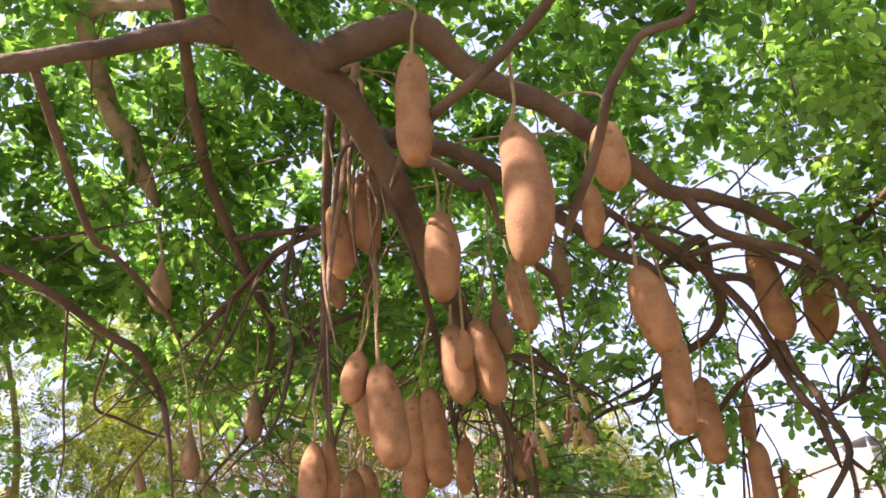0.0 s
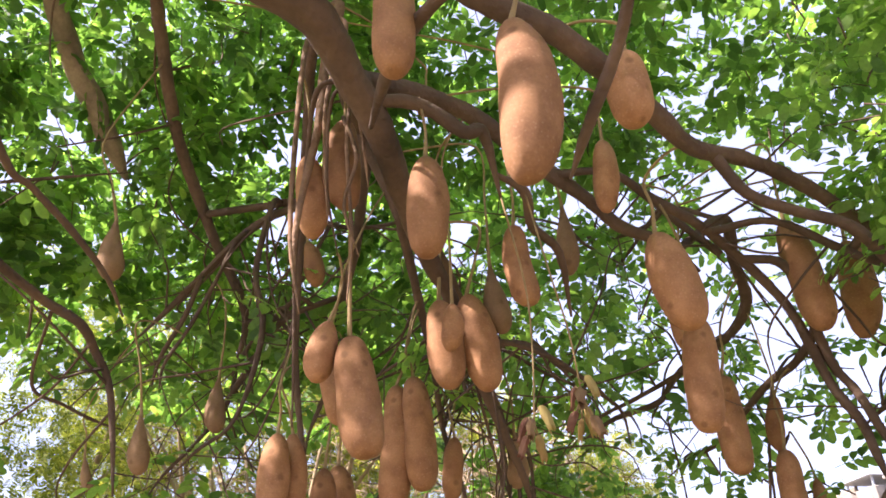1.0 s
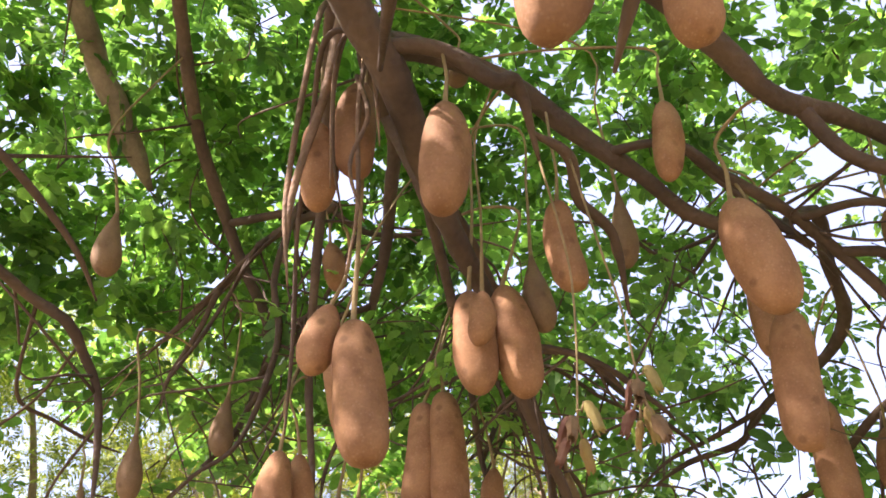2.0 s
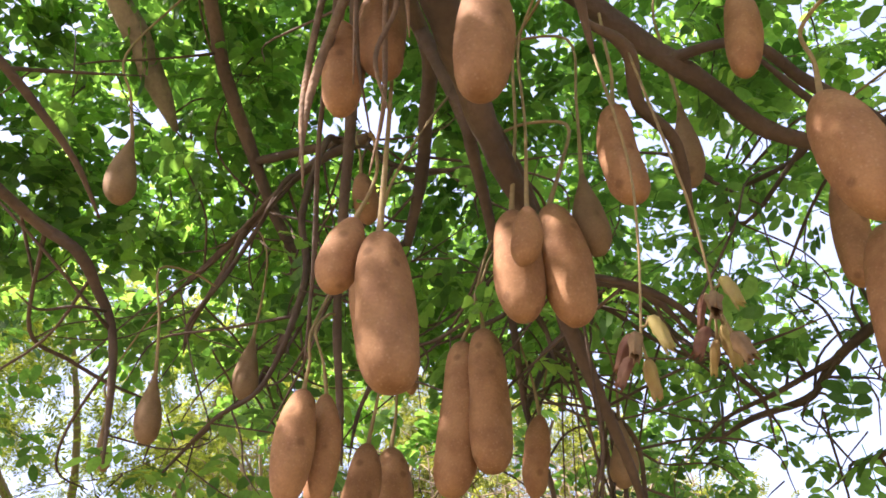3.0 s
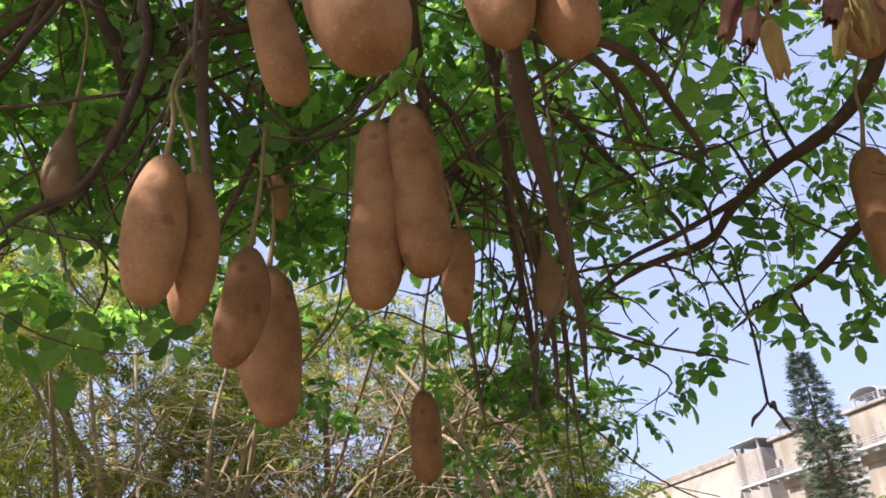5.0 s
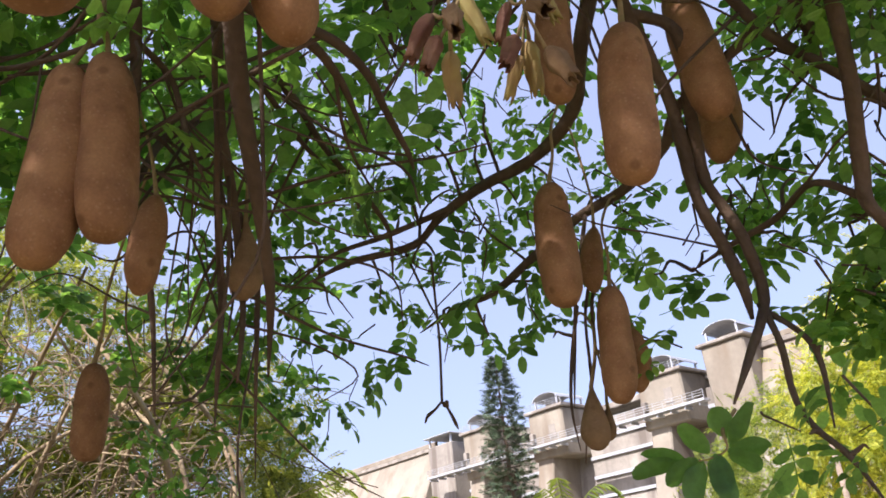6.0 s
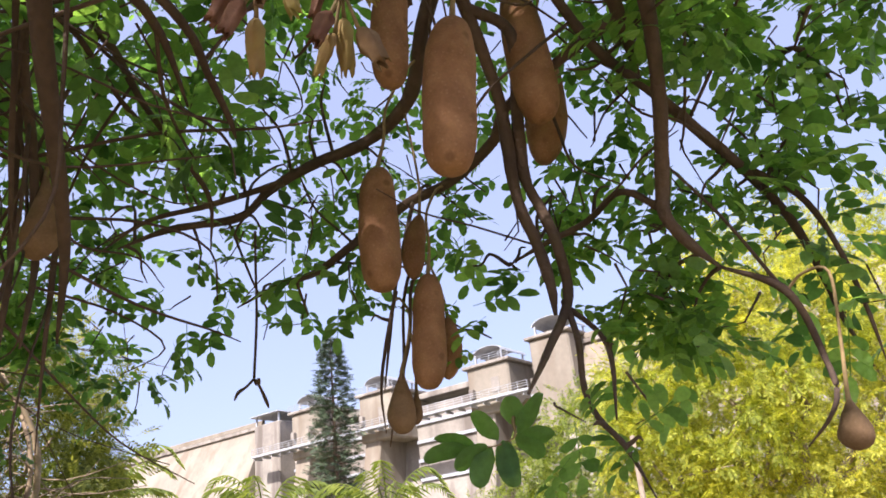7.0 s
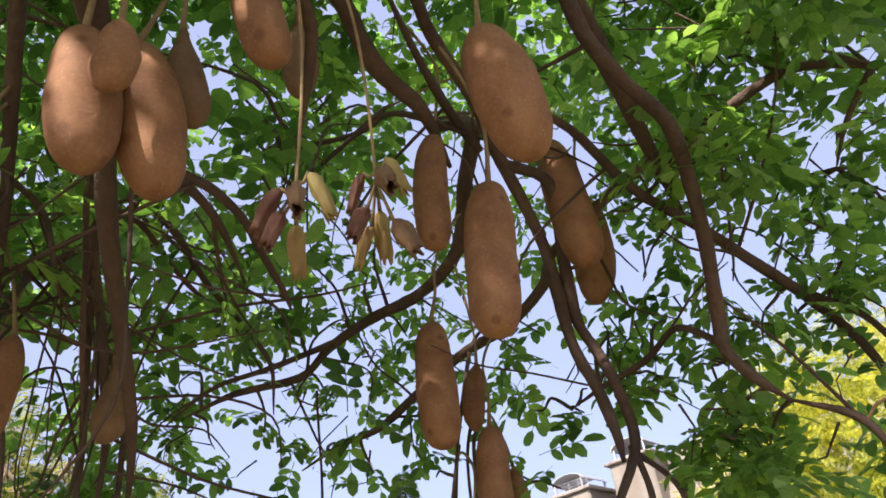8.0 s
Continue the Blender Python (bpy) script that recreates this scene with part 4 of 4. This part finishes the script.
def flower_cord(hook, tip, spread):
    ob = thing("flower_cord", hook, "bare hanging flower cord with three short tips", "flower stalk")
    rel = Vector(tip) - Vector(hook)
    v, f = tube(spline([(0, 0, 0.12, 0.006), (0, 0, 0, 0.006), (rel.x * .5 + .008, rel.y * .5, rel.z * .5, 0.006), (*rel, 0.006)], 6), 6, 0.15)
    mesh_object("cord", v, f, BARK, ob)
    for a in range(3):
        d = Vector((math.cos(a * 2.1 + 0.4), math.sin(a * 2.1 + 0.4), 0)) * spread
        e = rel + d + Vector((0, 0, -0.08 + 0.03 * a))
        v, f = tube(spline([(*rel, 0.005), (*(rel + d * 0.5 + Vector((0, 0, -0.03))), 0.006), (*e, 0.008), (*(e + d * 0.25 + Vector((0, 0, -0.03))), 0.003)], 5), 6, 0.2)
        mesh_object("tip", v, f, BARK, ob)


flower_cord((0.86, 4.91, 2.86), (0.90, 5.04, 2.38), 0.065)

# ---- the near leaf on its low branch: every leaflet by itself ----
near_leaf = thing("near_leaf", (0.99, 3.56, 1.86), "large dark green feathered leaf on a low twig", "leaf")


def near_blade(base, way, size, width):
    way = Vector(way).normalized()
    side = way.cross(Vector((0.35, 0.6, random.uniform(0.5, 1.6)))).normalized()
    nrm = side.cross(way)
    verts, faces = [], []
    outline = ((0, .06), (.08, .40), (.2, .74), (.38, .95), (.58, 1.0), (.76, .92), (.9, .68), (.97, .40), (1, .10))
    wave, skew = random.uniform(0, 6), random.uniform(-0.12, 0.12)
    for s, w in outline:
        c = Vector(base) + way * size * s - nrm * 0.16 * size * s * s + side * skew * size * s * s
        for k in (-1, -0.5, 0, 0.5, 1):
            verts.append(tuple(c + side * width * 0.5 * w * k * (1 + 0.06 * math.sin(9 * s + wave + k)) + nrm * width * (0.12 * abs(k) + 0.05 * k * math.sin(8 * s + wave))))
    for i in range(len(outline) - 1):
        for k in range(4):
            a = i * 5 + k
            faces.append((a, a + 1, a + 6, a + 5))
    mesh_object("leaflet", verts, faces, LEAF, near_leaf)


rv, rf = tube(spline([(0.12, 0.07, 0.12, 0.005), (0.02, 0.02, 0.06, 0.005), (0, 0, 0.01, 0.003), (-0.05, 0.01, -0.01, 0.002), (-0.09, 0.03, -0.012, 0.0015)], 5), 6)
mesh_object("stem", rv, rf, STALK, near_leaf)
SCALE = 1.3
for base, way, size in (((.01, 0, .01), (0.55, -0.35, 0.9), .09), ((0, 0, 0), (1, -0.6, 0.1), .075), ((0, 0, 0), (0.7, -0.4, -0.55), .06), ((-.02, 0, 0), (-0.1, 0.1, -1), .085), ((-.04, .005, 0), (-0.5, 0.3, 0.8), .07), ((-.05, .01, -.01), (-0.5, 0.3, -0.9), .08), ((-.09, .03, -.012), (-1, 0.6, 0.05), .085), ((-.08, .02, -.012), (-1, 0.6, 0.6), .08), ((-.03, .0, 0), (0.15, 0.1, -0.95), .07), ((.02, .01, .03), (-0.15, 0.2, 0.95), .06), ((-.06, .01, -.01), (-0.85, 0.5, -0.45), .075)):
    near_blade(Vector(base) * SCALE, way, size * SCALE, 0.046 * SCALE * random.uniform(0.85, 1.1))


# ---- trees behind ----
FAR_SPRAY = leaf_shape(5, 0.30, 0.10, 0.036, True)


def grown_tree(name, at, height, crown, count, mat, bark, label, lean=(0, 0), size=1.0, seed=1, limbs=7):
    r = np.random.default_rng(seed)
    ob = thing(name, at, label, "tree", "trees behind")
    top = np.array((lean[0], lean[1], height * 0.55))
    v, f = tube(spline([(0, 0, -0.1, height * .022), (lean[0] * .3 + .1, lean[1] * .3, height * .2, height * .018), (lean[0] * .7, lean[1] * .7, height * .4, height * .014), (*top, height * .010)], 6), 10, 0.15)
    mesh_object("trunk", v, f, bark, ob)
    mid = np.array((lean[0], lean[1], height - crown[2]))
    tips = []
    for k in range(limbs):
        a = 2 * math.pi * k / limbs + r.uniform(-.4, .4)
        end = mid + np.array((math.cos(a) * crown[0] * .75, math.sin(a) * crown[1] * .75, r.uniform(-.5, .7) * crown[2]))
        start = np.array((lean[0] * .6, lean[1] * .6, height * r.uniform(.25, .5)))
        half = (start + end) / 2 + r.normal(0, .25, 3)
        v, f = tube(spline([(*start, height * .009), (*half, height * .006), (*end, height * .002)], 6), 6, 0.15)
        mesh_object("limb", v, f, bark, ob)
        tips += [half, end, (half + end) / 2]
    out = []
    while len(out) < 1.9 * count:
        d = r.normal(0, 1, 3)
        d *= r.uniform(0.35, 1) ** 0.5 / np.linalg.norm(d)
        p = mid + d * crown
        if p[2] < 0.3 or noise.noise(Vector(p + np.array(at)) * (1.6 / max(1, crown[0] / 2.5))) + r.uniform(-.3, .3) < 0.0:
            continue
        for _ in range(3):
            out.append((p + r.normal(0, .12, 3) * size, r.normal(0, 1, 3) + d * 0.5 + (0, 0, -.3), size * r.uniform(.7, 1.3)))
    foliage("crown", FAR_SPRAY, out, mat, ob, "", r)
    return ob


def spot(az, d, z=0.0):
    return (-0.2 + d * math.sin(radians(az)), 2.0 + d * math.cos(radians(az)), z)


LEFT_LABEL = "shady tree with small yellowish green leaves"
grown_tree("leafy_tree", spot(-62, 10), 7.5, (3.2, 3.2, 2.6), 2800, FAR_LEAF, DRY, LEFT_LABEL, seed=11, size=0.9)
grown_tree("leafy_tree", spot(-40, 11), 8.0, (3.2, 3.2, 2.9), 3000, FAR_LEAF, DRY, LEFT_LABEL, seed=12, size=0.9)
grown_tree("leafy_tree", spot(-22, 12.5), 8.2, (3.0, 3.0, 3.0), 3800, SHADE_LEAF, DRY, LEFT_LABEL, seed=13, size=0.9)
grown_tree("leafy_tree", spot(-8, 12), 7.2, (2.6, 2.6, 2.8), 3400, SHADE_LEAF, DRY, LEFT_LABEL, seed=14, size=0.9)
grown_tree("leafy_tree", spot(4.0, 14), 6.4, (2.2, 2.4, 2.6), 3200, SHADE_LEAF, DRY, "tree with dark drooping leaves beside the open sky", seed=15)
LIME_LABEL = "sunlit tree with bright lime green leaves and pale twigs"
grown_tree("lime_green_tree", spot(46.5, 18), 5.2, (2.6, 2.6, 2.3), 3000, FAR_LEAF, PALE_BARK, "sunlit green tree behind the hanging branches", seed=21, size=0.9)
grown_tree("lime_green_tree", spot(53.0, 14.5), 6.0, (2.0, 2.0, 2.6), 3200, LIME_LEAF, PALE_BARK, LIME_LABEL, seed=26, size=0.8)
grown_tree("lime_green_tree", spot(58.5, 14.0), 7.0, (2.2, 2.2, 3.2), 3800, LIME_LEAF, PALE_BARK, LIME_LABEL, seed=22, size=0.8)
grown_tree("lime_green_tree", spot(66, 17), 8.0, (2.8, 2.8, 3.8), 4200, LIME_LEAF, PALE_BARK, LIME_LABEL, seed=23, size=0.8)
grown_tree("lime_green_tree", spot(78, 16), 8.6, (3.2, 3.2, 4.0), 3800, LIME_LEAF, PALE_BARK, LIME_LABEL, seed=24, size=0.8)
grown_tree("lime_green_tree", spot(40, 28), 4.2, (3.4, 3.4, 1.9), 1000, FAR_LEAF, PALE_BARK, "low green tree below the dam", seed=25, size=1.2)


def thicket():
    """Bare tangled creepers under the trees."""
    r = np.random.default_rng(5)
    ob = thing("creeper_thicket", spot(-16, 9.0), "tangle of dry brown creepers and bare twigs", "thicket")
    base = np.array(ob.location)
    for name, count, thick in (("creeper_stem", 26, 0.045), ("twig_tangle", 1000, 0.009)):
        verts, faces = [], []
        for _ in range(count):
            az, d = r.uniform(-30, 7), r.uniform(7.8, 10.5)
            foot = np.array(spot(az, d, 0.0 if thick > .02 else r.uniform(1.2, 4.6))) - base
            if thick > .02:
                pts = [(*(foot + (0, 0, -0.1)), thick), (*(foot + r.normal(0, .25, 3) * (1, 1, .2) + (0, 0, 1.6)), thick * .8), (*(foot + r.normal(0, .5, 3) * (1, 1, .3) + (0, 0, 3.2)), thick * .6), (*(foot + r.normal(0, .9, 3) * (1, 1, .3) + (0, 0, 4.8)), thick * .35)]
            else:
                way = r.normal(0, 1, 3) * (1, .6, .75)
                way *= r.uniform(.5, 1.3) / np.linalg.norm(way)
                pts = [(*foot, thick * r.uniform(.5, 1.3)), (*(foot + way * .5 + r.normal(0, .12, 3)), thick * .8), (*(foot + way + (0, 0, -.1)), thick * .4)]
            if thick > .02:
                v, f = tube(spline(pts, 6), 7, 0.2)
                mesh_object(name, v, f, DRY, ob)
            else:
                tube(spline(pts, 3), 4, 0, verts, faces)
        if verts:
            tagged(mesh_object(name, verts, faces, DRY, ob), kind="stuff")


thicket()


# ---- conifer, palms and post below the dam ----
def conifer():
    r = np.random.default_rng(9)
    at = spot(27.0, 60)
    ob = thing("conifer", at, "tall narrow dark green conifer with tiered branches", "tree")
    v, f = tube([(0, 0, -0.2, .28), (0, 0, 10, .17), (0, 0, 19.6, .03)], 8)
    mesh_object("trunk", v, f, BARK, ob)
    needle = leaf_shape(6, 0.9, 0.34, 0.09)
    out, tv, tf = [], [], []
    z = 2.0
    while z < 19.5:
        reach = 0.12 + 2.0 * (1 - math.exp((z - 19.7) / 4.5))
        for k in range(8):
            a = 2 * math.pi * (k + r.uniform(-.2, .2)) / 8 + z
            d = np.array((math.cos(a), math.sin(a), 0.12))
            long = reach * r.uniform(.75, 1.1)
            tube([(0, 0, z, .03), (*(d * long + (0, 0, z - .1 * long)), .01)], 4, 0, tv, tf)
            for s in np.arange(.25, 1.05, .18):
                for _ in range(2):
                    out.append((d * long * s + (0, 0, z - .1 * long * s), d + r.normal(0, .35, 3) + (0, 0, .12), r.uniform(.5, .85) * (1.15 - .4 * s)))
        z += 0.55
    tagged(mesh_object("boughs", tv, tf, BARK, ob), kind="stuff")
    foliage("needles", needle, out, CONIFER_LEAF, ob, "", r)


conifer()


def palm(at, height, seed, mat):
    r = np.random.default_rng(seed)
    ob = thing("palm", at, "palm with arching feather fronds below the dam", "palm", "palms")
    v, f = tube([(0, 0, -0.1, .2), (.1, 0, height * .5, .15), (.05, 0, height, .13)], 10, 0.08)
    mesh_object("trunk", v, f, PALE_BARK, ob)
    for k in range(15):
        a, rise = k * 2.4 + r.uniform(-.2, .2), r.uniform(.5, 2.6)
        d = Vector((math.cos(a), math.sin(a), 0))
        long = r.uniform(1.7, 2.4)
        rib = spline([(.05, 0, height, .03), (*(Vector((.05, 0, height)) + d * long * .35 + Vector((0, 0, rise * .55))), .022), (*(Vector((.05, 0, height)) + d * long * .75 + Vector((0, 0, rise * .7))), .014), (*(Vector((.05, 0, height)) + d * long + Vector((0, 0, rise * .45))), .005)], 6)
        v, f = tube(rib, 5)
        side = d.cross(Vector((0, 0, 1)))
        for i in range(3, len(rib)):
            q = Vector(rib[i][:3])
            for s in (-1, 1):
                w = (side * s + d * .7 + Vector((0, 0, -.35 + r.uniform(-.2, .2)))).normalized()
                l = .62 * (1 - .5 * i / len(rib))
                n0 = len(v)
                t = d * .035
                v += [tuple(q - t), tuple(q + t), tuple(q + w * l * .6 + t * .8 + Vector((0, 0, -.02))), tuple(q + w * l + Vector((0, 0, -.12)))]
                f += [(n0, n0 + 1, n0 + 2, n0 + 3)]
        mesh_object("frond", v, f, mat, ob, smooth=False)


palm(spot(11.3, 26), 4.4, 31, FAR_LEAF)
palm(spot(21.8, 27), 3.4, 32, FAR_LEAF)
palm(spot(30.2, 25), 3.0, 33, FAR_LEAF)
palm(spot(17.0, 30), 2.4, 34, FAR_LEAF)
palm(spot(25.0, 24), 1.9, 35, FAR_LEAF)


def post():
    ob = thing("post", spot(47.6, 11), "slim pale concrete post among the bushes", "post")
    v, f = tube([(0, 0, -0.1, .045), (0.02, 0, 1.5, .04), (0.05, 0, 3.0, .035)], 10, 0.05)
    mesh_object("shaft", v, f, PALE_BARK, ob)
    v, f = tube([(-.07, 0, 2.78, .016), (.16, 0, 2.83, .016)], 8)
    mesh_object("arm", v, f, STEEL, ob)


post()

# ---- the dam: x along it, y into it, z up ----
dam = thing("dam", (42.8, 191.0, 0), "long masonry dam with spillway piers, hoist roofs and a walkway", "dam", kind="structure")
dam.rotation_euler = (0, 0, math.atan2(-0.948, 0.318))


def block(name, x0, x1, y0, y1, z0, z1, mat, parent=dam, bevel=0.12, label="", batter=0.0):
    """A bevelled block; batter: how far its front foot steps out."""
    bm = bmesh.new()
    bmesh.ops.create_cube(bm, size=1)
    for v in bm.verts:
        low = v.co.z < 0
        v.co = Vector(((x0 + x1) / 2 + v.co.x * (x1 - x0), (y0 + y1) / 2 + v.co.y * (y1 - y0), (z0 + z1) / 2 + v.co.z * (z1 - z0)))
        if batter and low and v.co.y < (y0 + y1) / 2:
            v.co.y -= batter
    if bevel:
        bmesh.ops.bevel(bm, geom=bm.edges[:], offset=bevel, segments=1, affect="EDGES")
    return part(name, bm, mat, parent, label)


block("wall", -260, 48, 0, 9, -0.5, 30.2, STONE, batter=14, label="sunlit masonry wall")
block("coping", -260, 48, -0.5, 9.2, 30.2, 30.9, GREY_STONE)
block("parapet", -260, 48, -0.2, 0.3, 30.9, 31.9, STONE)
block("wall", 44.5, 119, 2.5, 9, -0.5, 22.5, GREY_STONE, batter=4, label="grey stained concrete spillway")
block("wall", 115, 260, 0, 9, -0.5, 29.6, STONE, batter=14)
block("coping", 115, 260, -0.5, 9.2, 29.6, 30.3, GREY_STONE)
block("parapet", 115, 260, -0.2, 0.3, 30.3, 31.2, STONE)
block("deck", 44.5, 119, 2.0, 8, 28.4, 29.4, GREY_STONE)


def hoist(x0, x1, z, parent):
    """A small hoist house's curved roof on posts."""
    n, verts, faces = 8, [], []
    for i in range(n + 1):
        a = math.pi * i / n
        for y in (-4.0, 3.0):
            for r in (1.0, 0.94):
                verts.append(((x0 + x1) / 2 - (x1 - x0) / 2 * math.cos(a) * r, y, z + 1.5 + 1.1 * math.sin(a) * r))
    for i in range(n):
        a = i * 4
        for p, q in ((0, 2), (3, 1), (1, 0), (2, 3)):
            faces.append((a + p, a + q, a + 4 + q, a + 4 + p))
    mesh_object("hoist_roof", verts, faces, STEEL, parent, "grey curved sheet roof", smooth=False)
    for x in (x0 + .4, x1 - .4):
        for y in (-3.6, 2.6):
            block("roof_post", x - .12, x + .12, y - .12, y + .12, z, z + 1.6, STEEL, parent, 0)
    block("hoist_gear", x0 + 1.2, x1 - 1.2, -2.2, 1.2, z, z + 1.1, GREY_STONE, parent, .1)


def pier(x0, x1, top):
    body = block("pier", x0, x1, -4.5, 6, 22.0, top, STONE, bevel=.25, label="cream rendered pier")
    block("pier_foot", x0 + .6, x1 - 3.5, -4.0, 3, -0.5, 22.6, STONE, body, .2, batter=5)
    block("cap", x0 - .5, x1 + .5, -5.0, 6.5, top, top + .5, GREY_STONE, body, .1)
    block("bracket", x0 + .5, x0 + 1.3, -5.3, -4.4, top - 4.5, top - 3.2, GREY_STONE, body, .1)
    block("hatch", x1 - 3.2, x1 - 1.8, -4.6, -4.3, 25.0, 27.2, GREY_STONE, body, .05)
    hoist(x0 + 1, x1 - 1, top + .5, body)
    rail(x0 - .4, x1 + .4, -4.8, top + .5, body)
    return body


def rail(x0, x1, y, z, parent):
    """A post-and-bar railing."""
    n = max(2, int((x1 - x0) / 1.6))
    verts, faces = [], []
    for i in range(n + 1):
        x = x0 + (x1 - x0) * i / n
        tube([(x, y, z, .05), (x, y, z + 1.1, .05)], 4, 0, verts, faces)
    for h in (.4, .75, 1.1):
        tube([(x0, y, z + h, .045), (x1, y, z + h, .045)], 4, 0, verts, faces)
    mesh_object("railing", verts, faces, STEEL, parent, "", smooth=False)


block("end_block", 48, 55, -2.5, 8, 14, 30.4, GREY_STONE, bevel=.2)
block("end_roof", 47.6, 55.4, -3.2, 8, 31.9, 32.15, STEEL)
for x in (48.4, 54.6):
    block("roof_post", x - .15, x + .15, -2.3, -2.0, 30.4, 31.95, STEEL, bevel=0)
for x0, x1, top in ((60.5, 68, 29.9), (77, 84.5, 29.6), (99.5, 107, 29.2)):
    pier(x0, x1, top)
tower = block("tower", 111, 117.5, -4.5, 8, 18, 31.0, STONE, bevel=.25, label="cream rendered end tower")
block("cap", 110.5, 118, -5, 8.4, 31.0, 31.5, GREY_STONE, tower)
hoist(111.5, 117, 31.5, tower)
for x0, x1 in ((55, 60.5), (68, 77), (84.5, 99.5), (107, 111)):
    block("gate", x0, x1, 1.2, 1.8, 14, 27.0, GREY_STONE, bevel=.05, label="weathered spillway gate")
    for k in range(4):
        block("gate_rib", x0 + .1, x1 - .1, .8, 1.2, 15 + 3 * k, 15.5 + 3 * k, STEEL, bevel=0)
walkway = block("walkway", 52, 111, -6.6, -5.0, 23.6, 24.0, STEEL, bevel=.05, label="steel walkway along the piers")
rail(52, 111, -6.5, 24.0, walkway)
for k in range(26):
    x = 52.5 + k * 2.3
    block("strut", x - .08, x + .08, -6.3, -4.4, 23.2, 23.6, STEEL, walkway, 0)
